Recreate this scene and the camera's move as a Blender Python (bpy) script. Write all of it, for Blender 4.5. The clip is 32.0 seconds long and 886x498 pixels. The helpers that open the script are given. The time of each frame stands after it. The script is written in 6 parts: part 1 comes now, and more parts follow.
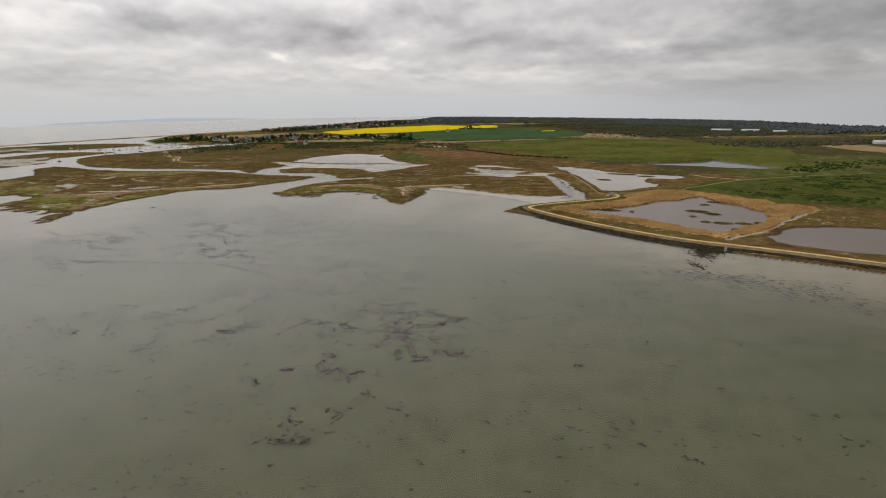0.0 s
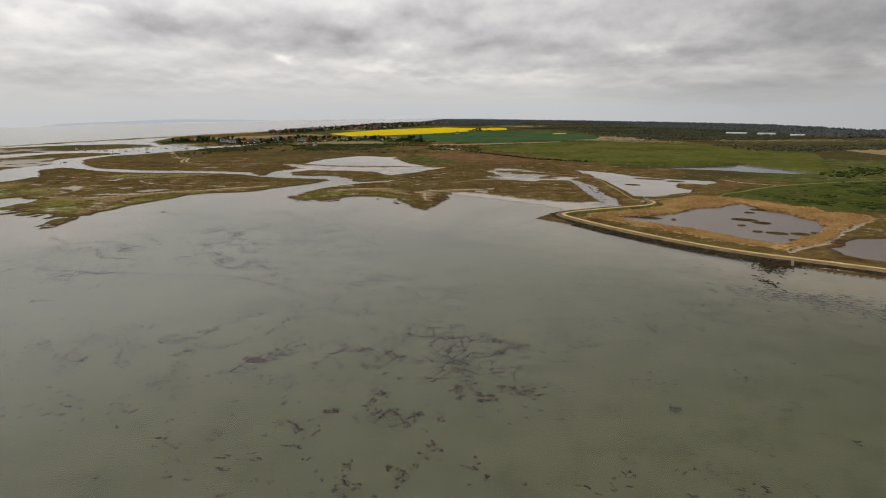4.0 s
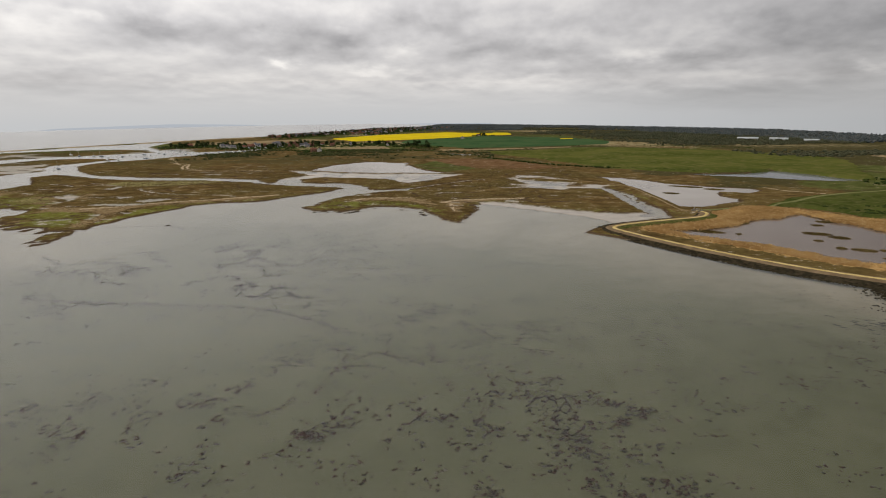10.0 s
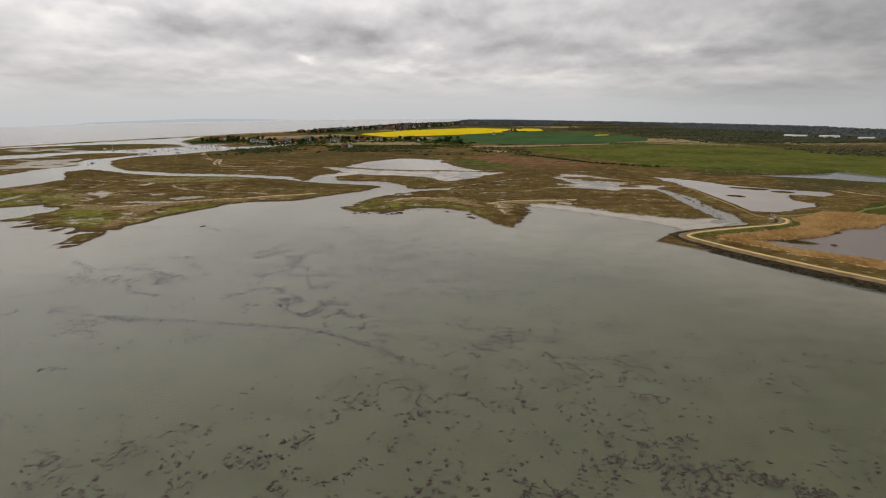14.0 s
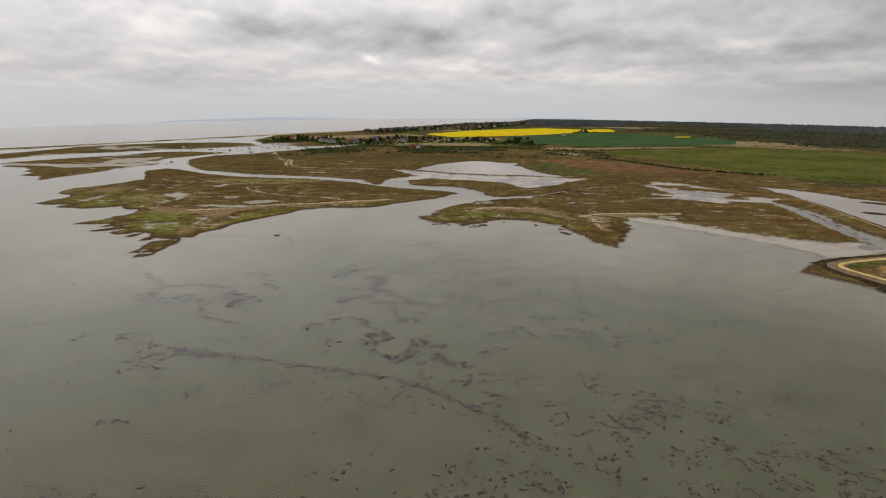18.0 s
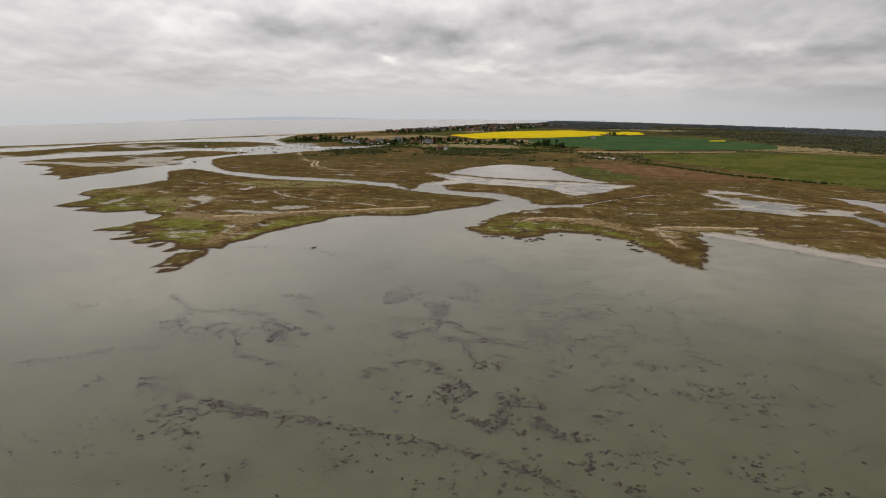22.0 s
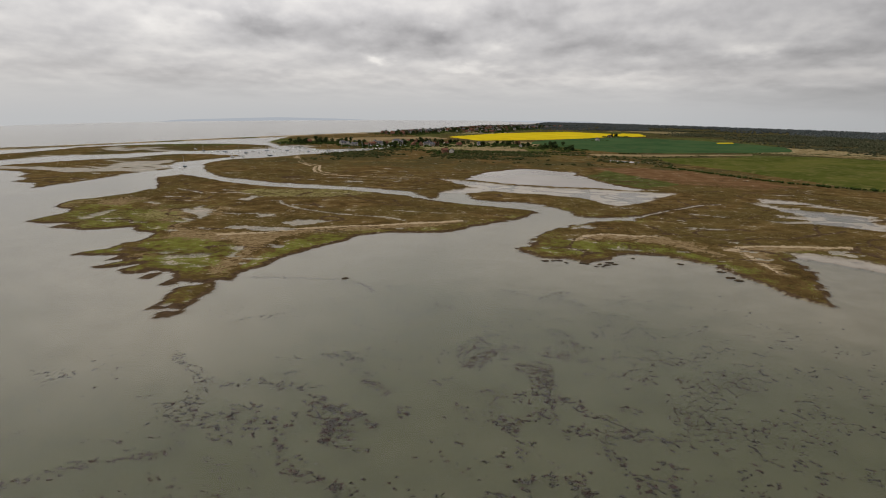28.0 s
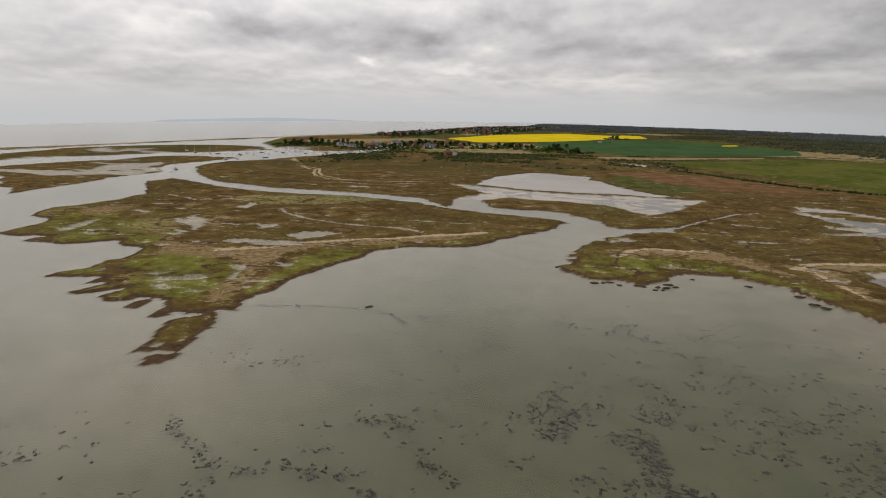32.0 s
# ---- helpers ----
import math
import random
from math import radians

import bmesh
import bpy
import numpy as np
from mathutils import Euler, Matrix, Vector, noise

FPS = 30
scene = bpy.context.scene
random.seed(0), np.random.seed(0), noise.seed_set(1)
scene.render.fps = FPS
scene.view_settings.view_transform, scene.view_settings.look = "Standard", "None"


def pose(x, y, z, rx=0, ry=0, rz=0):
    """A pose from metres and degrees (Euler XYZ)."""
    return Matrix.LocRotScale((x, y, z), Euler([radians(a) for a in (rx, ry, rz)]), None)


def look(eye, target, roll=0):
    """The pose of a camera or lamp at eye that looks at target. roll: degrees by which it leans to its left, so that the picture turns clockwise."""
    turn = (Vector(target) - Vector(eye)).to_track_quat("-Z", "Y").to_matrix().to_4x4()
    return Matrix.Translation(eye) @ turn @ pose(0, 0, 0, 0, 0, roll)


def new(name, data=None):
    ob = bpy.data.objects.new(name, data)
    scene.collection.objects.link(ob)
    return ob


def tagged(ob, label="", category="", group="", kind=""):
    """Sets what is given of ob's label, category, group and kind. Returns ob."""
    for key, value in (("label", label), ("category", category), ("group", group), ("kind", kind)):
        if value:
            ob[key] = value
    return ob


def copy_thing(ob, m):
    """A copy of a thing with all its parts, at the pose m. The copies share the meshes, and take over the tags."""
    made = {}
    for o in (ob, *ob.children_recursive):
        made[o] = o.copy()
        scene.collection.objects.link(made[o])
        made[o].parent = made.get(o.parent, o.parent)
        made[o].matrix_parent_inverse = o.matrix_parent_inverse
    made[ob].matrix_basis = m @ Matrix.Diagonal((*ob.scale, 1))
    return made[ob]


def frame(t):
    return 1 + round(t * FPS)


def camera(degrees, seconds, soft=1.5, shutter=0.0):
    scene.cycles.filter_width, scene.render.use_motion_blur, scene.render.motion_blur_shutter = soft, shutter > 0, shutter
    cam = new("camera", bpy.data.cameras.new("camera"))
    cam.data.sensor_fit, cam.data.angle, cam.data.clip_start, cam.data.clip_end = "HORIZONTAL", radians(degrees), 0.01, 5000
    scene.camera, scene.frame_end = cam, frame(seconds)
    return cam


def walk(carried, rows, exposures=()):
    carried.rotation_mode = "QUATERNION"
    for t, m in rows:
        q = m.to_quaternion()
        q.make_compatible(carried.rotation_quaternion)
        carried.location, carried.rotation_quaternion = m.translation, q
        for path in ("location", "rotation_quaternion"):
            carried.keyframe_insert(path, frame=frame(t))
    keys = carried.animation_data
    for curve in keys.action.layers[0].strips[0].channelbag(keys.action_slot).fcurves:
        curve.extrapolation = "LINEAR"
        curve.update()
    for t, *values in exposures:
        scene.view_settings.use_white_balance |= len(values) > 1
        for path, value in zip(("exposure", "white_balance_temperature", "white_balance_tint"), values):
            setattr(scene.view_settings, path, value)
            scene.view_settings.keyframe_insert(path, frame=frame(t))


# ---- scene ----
# Camera: a drone some 63 m above the water, flying north-west over the bay.
cam = camera(81.67, 32.0, soft=1.05)
# seconds, x, y, z, tilt below the level, turn to the left, lean
ROWS = [
    (0.0, 0.00, 0.00, 65.00, 15.499, 0.000, -0.624),
    (0.5, -1.93, 2.46, 64.89, 15.527, 0.307, -0.655),
    (1.0, -3.86, 4.93, 64.77, 15.470, 0.484, -0.590),
    (1.5, -5.82, 7.40, 64.64, 15.492, 0.478, -0.544),
    (2.0, -7.78, 9.88, 64.49, 15.331, 0.581, -0.495),
    (2.5, -9.72, 12.38, 64.32, 15.383, 0.456, -0.440),
    (3.0, -11.63, 14.92, 64.14, 15.306, 0.389, -0.415),
    (3.5, -13.54, 17.53, 63.95, 15.257, 0.353, -0.373),
    (5.5, -21.30, 28.36, 63.23, 15.129, -0.125, -0.382),
    (6.0, -23.29, 30.94, 63.11, 14.996, -0.448, -0.371),
    (6.5, -25.24, 33.47, 63.04, 15.018, -0.510, -0.391),
    (7.0, -27.17, 36.02, 62.99, 14.980, -0.440, -0.418),
    (7.5, -29.06, 38.61, 62.92, 14.981, -0.320, -0.399),
    (8.0, -30.94, 41.25, 62.84, 14.882, -0.240, -0.292),
    (8.5, -32.84, 43.97, 62.74, 14.815, -0.276, -0.389),
    (9.0, -34.75, 46.82, 62.63, 14.901, -0.050, -0.414),
    (9.5, -36.70, 49.76, 62.54, 14.814, -0.097, -0.408),
    (10.0, -38.71, 52.66, 62.48, 14.717, -0.168, -0.366),
    (10.5, -40.77, 55.53, 62.43, 14.644, 0.006, -0.440),
    (11.0, -42.86, 58.36, 62.39, 14.810, -0.124, -0.398),
    (11.5, -44.89, 61.22, 62.35, 14.937, 0.085, -0.340),
    (12.0, -46.87, 64.13, 62.30, 14.942, 0.331, -0.312),
    (12.5, -48.79, 67.10, 62.22, 14.934, 1.068, -0.316),
    (13.0, -50.71, 70.12, 62.14, 15.017, 1.314, -0.194),
    (13.5, -52.66, 73.27, 62.11, 15.159, 1.997, -0.202),
    (14.0, -54.63, 76.62, 62.15, 15.187, 2.451, -0.172),
    (14.5, -56.73, 80.06, 62.29, 15.247, 3.057, -0.213),
    (16.5, -65.68, 94.14, 63.23, 15.230, 6.456, -0.048),
    (17.0, -67.94, 97.70, 63.50, 15.319, 7.653, -0.138),
    (17.5, -70.35, 101.34, 63.77, 15.355, 8.582, -0.114),
    (18.0, -72.92, 104.97, 63.95, 15.278, 9.031, -0.059),
    (18.5, -75.64, 108.43, 64.00, 15.264, 9.791, -0.141),
    (19.0, -78.41, 111.75, 63.93, 15.238, 10.127, 0.037),
    (19.5, -81.30, 114.99, 63.81, 15.257, 10.558, 0.013),
    (20.0, -84.26, 118.18, 63.69, 15.304, 10.679, 0.067),
    (20.5, -87.27, 121.36, 63.60, 15.277, 10.773, 0.121),
    (21.0, -90.30, 124.59, 63.52, 15.227, 10.713, 0.175),
    (21.5, -93.34, 127.89, 63.46, 15.247, 10.668, 0.364),
    (22.0, -96.47, 131.22, 63.48, 15.203, 10.725, 0.423),
    (22.5, -99.70, 134.58, 63.61, 15.209, 10.474, 0.462),
    (23.0, -102.96, 137.90, 63.77, 15.144, 10.649, 0.271),
    (23.5, -106.12, 141.11, 63.90, 15.077, 9.947, 0.407),
    (24.0, -109.18, 144.20, 63.93, 15.099, 10.195, 0.371),
    (24.5, -112.12, 147.26, 63.87, 15.143, 10.486, 0.447),
    (25.0, -114.99, 150.39, 63.78, 15.107, 10.394, 0.633),
    (25.5, -117.86, 153.64, 63.67, 15.131, 10.643, 0.625),
    (27.5, -129.47, 166.68, 63.08, 15.098, 9.921, 0.432),
    (28.0, -132.45, 169.87, 62.90, 15.090, 9.274, 0.555),
    (28.5, -135.48, 172.97, 62.72, 15.094, 8.990, 0.402),
    (29.0, -138.41, 176.09, 62.55, 15.040, 8.142, 0.548),
    (29.5, -141.18, 179.33, 62.41, 15.067, 7.839, 0.723),
    (30.0, -143.81, 182.71, 62.31, 14.995, 8.335, 0.638),
    (30.5, -146.32, 186.22, 62.22, 15.013, 8.038, 0.708),
    (31.0, -148.76, 189.80, 62.18, 15.003, 8.297, 0.669),
    (31.5, -151.14, 193.41, 62.16, 14.962, 8.227, 0.724),
    (32.0, -153.50, 196.98, 62.15, 14.951, 8.306, 0.815),
]
walk(cam, [(t, pose(x, y, z, 90 - tilt, 0, turn) @ pose(0, 0, 0, 0, 0, lean)) for t, x, y, z, tilt, turn, lean in ROWS],
     exposures=[(0.0, 0.0), (23.6, 0.0), (25.0, -0.12), (28.0, -0.13), (29.2, -0.03), (32.0, -0.03)])

# ---- light: an overcast spring day, the sun veiled, off to the west ----
SUN_EL, SUN_AZ = 42.0, -88.0


def overcast_world():
    w = bpy.data.worlds.new("overcast_sky")
    scene.world = w
    w.use_nodes = True
    nt = w.node_tree
    nt.nodes.clear()
    N, L = nt.nodes.new, nt.links.new

    def math_node(op, a, b=None, clamp=False):
        n = N("ShaderNodeMath")
        n.operation, n.use_clamp = op, clamp
        for i, v in enumerate((a, b)):
            if v is None:
                continue
            if isinstance(v, (int, float)):
                n.inputs[i].default_value = v
            else:
                L(v, n.inputs[i])
        return n.outputs[0]

    sky = N("ShaderNodeTexSky")
    sky.sky_type, sky.sun_disc = "NISHITA", False
    sky.sun_elevation, sky.sun_rotation = radians(SUN_EL), radians(SUN_AZ)
    co = N("ShaderNodeTexCoord")
    sep = N("ShaderNodeSeparateXYZ")
    L(co.outputs["Generated"], sep.inputs[0])
    up = math_node("MAXIMUM", sep.outputs[2], 0.0)
    k = math_node("DIVIDE", 1.0, math_node("ADD", up, 0.16))
    flat = N("ShaderNodeCombineXYZ")
    L(math_node("MULTIPLY", sep.outputs[0], k), flat.inputs[0])
    L(math_node("MULTIPLY", sep.outputs[1], k), flat.inputs[1])

    def noise_node(scale, detail, rough, warp, seed, stretch):
        mp = N("ShaderNodeMapping")
        mp.inputs["Location"].default_value = (seed, seed * 0.7, seed * 0.3)
        mp.inputs["Scale"].default_value = (stretch, 1, 1)
        L(flat.outputs[0], mp.inputs[0])
        n = N("ShaderNodeTexNoise")
        n.inputs["Scale"].default_value, n.inputs["Detail"].default_value = scale, detail
        n.inputs["Roughness"].default_value, n.inputs["Distortion"].default_value = rough, warp
        L(mp.outputs[0], n.inputs["Vector"])
        return n.outputs[0]

    # azimuth (degrees to the right of north) and elevation, bent by noise, for the large cloud banks
    az = math_node("MULTIPLY", math_node("ARCTAN2", sep.outputs[0], sep.outputs[1]), 57.296)
    el = math_node("MULTIPLY", math_node("ARCSINE", sep.outputs[2]), 57.296)
    level_az = az

    # heights drawn together towards the horizon
    el_q = math_node("MULTIPLY", math_node("LOGARITHM", math_node("ADD", math_node("MAXIMUM", el, 0.0), 2.5), 2.71828), 7.0)

    def angle_noise(across, upward, lift, detail, rough, seed):
        c, n = N("ShaderNodeCombineXYZ"), N("ShaderNodeTexNoise")
        L(math_node("MULTIPLY", level_az, across), c.inputs[0])
        L(math_node("MULTIPLY", math_node("ADD", el_q, lift), upward), c.inputs[1])
        c.inputs[2].default_value = seed
        n.inputs["Scale"].default_value, n.inputs["Detail"].default_value, n.inputs["Roughness"].default_value = 1.0, detail, rough
        L(c.outputs[0], n.inputs["Vector"])
        return n.outputs[0]

    bend, bend2 = angle_noise(0.22, 0.55, 0.0, 5, 0.55, 3.1), angle_noise(0.22, 0.55, 0.0, 5, 0.55, 9.4)
    az = math_node("ADD", az, math_node("MULTIPLY", math_node("SUBTRACT", bend, 0.5), 8.0))
    el_b = math_node("ADD", el, math_node("MULTIPLY", math_node("SUBTRACT", bend2, 0.5), 3.0))
    dark = None
    # each bank: azimuth, elevation, half width, half height, depth of grey
    for a, e, wa, we, d in CLOUD_BANKS:
        u = math_node("DIVIDE", math_node("SUBTRACT", az, a), wa)
        v = math_node("DIVIDE", math_node("SUBTRACT", el_b, e), we)
        g = math_node("EXPONENT", math_node("MULTIPLY", math_node("ADD", math_node("MULTIPLY", u, u), math_node("MULTIPLY", v, v)), -1.0))
        g = math_node("MULTIPLY", g, d)
        dark = g if dark is None else math_node("ADD", dark, g)

    # heaped puffs: the same noise read twice, a little apart in height, gives pale tops and dark undersides
    def puffs(rise):
        return math_node("ADD", math_node("MULTIPLY", angle_noise(0.15, 0.50, rise, 3, 0.5, 0.0), 0.70), math_node("MULTIPLY", angle_noise(0.42, 1.05, rise, 5, 0.55, 5.0), 0.30))

    body, above = puffs(0.0), puffs(0.5)
    cell = N("ShaderNodeMapRange")
    cell.interpolation_type = "SMOOTHSTEP"
    cell.inputs[1].default_value, cell.inputs[2].default_value, cell.inputs[3].default_value, cell.inputs[4].default_value = 0.38, 0.62, -0.055, 0.055
    L(body, cell.inputs[0])
    fine = math_node("ADD", cell.outputs[0], math_node("ADD", math_node("MULTIPLY", math_node("SUBTRACT", above, body), 0.8), 0.5))
    broad = noise_node(0.5, 4, 0.55, 0.4, 5.3, 0.7)
    fade = math_node("MULTIPLY", up, 20.0, clamp=True)
    tex = math_node("ADD", math_node("MULTIPLY", math_node("SUBTRACT", fine, 0.5), 1.35), math_node("MULTIPLY", math_node("SUBTRACT", broad, 0.5), 0.2))
    tex = math_node("MULTIPLY", math_node("MULTIPLY", tex, fade), math_node("SUBTRACT", 1.0, math_node("MULTIPLY", math_node("MULTIPLY", math_node("SUBTRACT", el, 10.0), 0.2, clamp=True), 0.7)))
    shade = math_node("ADD", math_node("ADD", dark, tex), 0.375, clamp=True)
    ramp = N("ShaderNodeValToRGB")
    cr = ramp.color_ramp
    cr.elements[0].position, cr.elements[0].color = 0.0, (0.885, 0.85, 0.815, 1)
    cr.elements[1].position, cr.elements[1].color = 1.0, (0.245, 0.235, 0.24, 1)
    e = cr.elements.new(0.45)
    e.color = (0.576, 0.557, 0.555, 1)
    L(shade, ramp.inputs[0])
    # the haze low over the sea and land
    haze = N("ShaderNodeMix")
    haze.data_type = "RGBA"
    L(math_node("MULTIPLY", math_node("ADD", el, 0.8), 0.25, clamp=True), haze.inputs[0])
    haze.inputs[6].default_value = (0.555, 0.566, 0.58, 1)
    L(ramp.outputs[0], haze.inputs[7])
    # below the level the sea goes on, a little darker
    low = N("ShaderNodeMix")
    low.data_type = "RGBA"
    L(math_node("ADD", math_node("MULTIPLY", el, 0.5), 2.5, clamp=True), low.inputs[0])
    low.inputs[6].default_value = (0.40, 0.42, 0.435, 1)
    L(haze.outputs[2], low.inputs[7])
    b1, b2, mix, out = N("ShaderNodeBackground"), N("ShaderNodeBackground"), N("ShaderNodeMixShader"), N("ShaderNodeOutputWorld")
    L(sky.outputs[0], b1.inputs[0])
    b1.inputs[1].default_value = 0.10
    L(low.outputs[2], b2.inputs[0])
    # a bright patch centred above the view, added to lighten the left water's reflection
    ga = math_node("DIVIDE", math_node("SUBTRACT", az, -34.0), 42.0)
    ge = math_node("DIVIDE", math_node("SUBTRACT", el, 20.0), 10.0)
    unseen_glow = math_node("EXPONENT", math_node("MULTIPLY", math_node("ADD", math_node("MULTIPLY", ga, ga), math_node("MULTIPLY", ge, ge)), -1.0))
    # an overcast sky is brighter overhead than at its rim
    zen = math_node("MULTIPLY", math_node("SUBTRACT", el, 10.0), 0.028, clamp=True)
    # and brighter on the veiled sun's side than opposite
    side = math_node("ADD", 0.92, math_node("MULTIPLY", math_node("COSINE", math_node("MULTIPLY", math_node("ADD", level_az, 75.0), 0.01745)), 0.75))
    zen = math_node("MULTIPLY", zen, side)
    dim = math_node("SUBTRACT", 1.0, math_node("MULTIPLY", math_node("MULTIPLY", math_node("SUBTRACT", level_az, 12.0), 0.03, clamp=True), 0.24))
    L(math_node("MULTIPLY", dim, math_node("ADD", math_node("ADD", 1.0, math_node("MULTIPLY", zen, 0.85)), math_node("MULTIPLY", unseen_glow, 0.85))), b2.inputs[1])
    mix.inputs[0].default_value = 0.95
    L(b1.outputs[0], mix.inputs[1])
    L(b2.outputs[0], mix.inputs[2])
    L(mix.outputs[0], out.inputs[0])


CLOUD_BANKS = [
    (-28.2, 8.0, 4.0, 1.18, 0.19), (-24.6, 7.8, 3.6, 0.84, 0.16), (-16.0, 6.9, 6.4, 1.43, 0.32), (-10.9, 7.8, 4.1, 1.32, 0.19), (-1.0, 8.7, 4.6, 1.33, 0.24), (6.0, 6.5, 5.5, 1.12, 0.27),
    (11.3, 5.7, 4.4, 0.87, 0.21), (17.7, 8.7, 4.3, 1.03, 0.13), (26.1, 4.9, 5.0, 0.69, 0.17), (28.9, 1.3, 9.7, 1.4, 0.32), (34.8, 5.9, 6.2, 1.76, 0.22), (37.9, 7.4, 3.8, 1.46, 0.17),
    (30.4, 7.6, 3.1, 1.32, 0.19), (-31.7, 2.6, 9.6, 1.0, 0.12), (-7.6, 5.4, 4.2, 0.51, 0.1), (15.8, 4.3, 7.7, 0.75, 0.16), (36.4, 3.1, 2.8, 0.63, 0.16), (18.8, 1.8, 3.8, 0.89, 0.1),
    (-1.1, 4.0, 4.3, 0.52, 0.08), (-16.7, 4.9, 1.4, 0.47, -0.44), (-5.9, 4.3, 3.6, 0.37, -0.25), (19.8, 5.5, 2.3, 0.57, -0.29), (3.7, 3.3, 6.5, 0.56, -0.13), (39.1, 3.5, 1.4, 0.34, -0.22),
    (-36.9, 7.1, 2.3, 0.66, -0.15), (-32.8, 8.5, 2.1, 0.44, -0.19), (-7.9, 10.3, 3.4, 0.78, -0.15), (-20.6, 3.3, 7.7, 0.7, -0.13), (14.0, 7.6, 2.2, 0.69, -0.13), (23.5, 6.7, 2.0, 0.55, -0.15),
    (-35.0, 5.1, 5.0, 0.5, -0.07), (-4.6, 6.5, 1.8, 0.47, -0.15), (13.1, 2.8, 5.0, 0.62, -0.09),
    # unseen bank, added above the view to darken the right water's reflection
    (56.0, 19.0, 24.0, 11.0, 0.62)]
overcast_world()
sun = new("veiled_sun", bpy.data.lights.new("veiled_sun", "SUN"))
sun.data.energy, sun.data.angle, sun.data.color = 0.7, radians(30), (1.0, 0.95, 0.88)
a, e = radians(SUN_AZ), radians(SUN_EL)
sun.matrix_world = look((0, 0, 300), (-math.sin(a) * math.cos(e), -math.cos(a) * math.cos(e), 300 - math.sin(e)))

# ---- materials ----
def node_material(name):
    m = bpy.data.materials.new(name)
    m.use_nodes = True
    m.node_tree.nodes.clear()
    return m, m.node_tree.nodes.new, m.node_tree.links.new


def mottled(name, c1, c2, scale=0.3, rough=0.9, fine=4.0, c3=None, bump=0.3, rand=0.0, spec=0.0):
    """A two-scale mottled surface: c1 to c2 over large patches, c3 in small flecks; rand varies it from object to object."""
    m, N, L = node_material(name)
    out, b = N("ShaderNodeOutputMaterial"), N("ShaderNodeBsdfPrincipled")
    geo = N("ShaderNodeNewGeometry")
    n1, n2 = N("ShaderNodeTexNoise"), N("ShaderNodeTexNoise")
    n1.inputs["Scale"].default_value, n1.inputs["Detail"].default_value = scale, 5
    n2.inputs["Scale"].default_value, n2.inputs["Detail"].default_value = scale * fine, 4
    for n in (n1, n2):
        L(geo.outputs["Position"], n.inputs["Vector"])
    r = N("ShaderNodeValToRGB")
    r.color_ramp.elements[0].position, r.color_ramp.elements[1].position = 0.38, 0.62
    r.color_ramp.elements[0].color, r.color_ramp.elements[1].color = (*c1, 1), (*c2, 1)
    L(n1.outputs[0], r.inputs[0])
    mx = N("ShaderNodeMix")
    mx.data_type = "RGBA"
    r2 = N("ShaderNodeValToRGB")
    r2.color_ramp.elements[0].position, r2.color_ramp.elements[1].position = 0.5, 0.7
    L(n2.outputs[0], r2.inputs[0])
    L(r2.outputs[0], mx.inputs[0])
    L(r.outputs[0], mx.inputs[6])
    mx.inputs[7].default_value = (*(c3 or [a * 0.7 for a in c2]), 1)
    col = mx.outputs[2]
    if rand:
        oi, hs = N("ShaderNodeObjectInfo"), N("ShaderNodeHueSaturation")
        mr = N("ShaderNodeMapRange")
        mr.inputs[3].default_value, mr.inputs[4].default_value = 1 - rand, 1 + rand
        L(oi.outputs["Random"], mr.inputs[0])
        L(mr.outputs[0], hs.inputs["Value"])
        L(col, hs.inputs["Color"])
        col = hs.outputs[0]
    L(col, b.inputs["Base Color"])
    b.inputs["Roughness"].default_value = rough
    b.inputs["Specular IOR Level"].default_value = spec
    if bump:
        bp = N("ShaderNodeBump")
        bp.inputs["Strength"].default_value, bp.inputs["Distance"].default_value = bump, 0.3
        L(n2.outputs[0], bp.inputs["Height"])
        L(bp.outputs[0], b.inputs["Normal"])
    L(b.outputs[0], out.inputs[0])
    return m


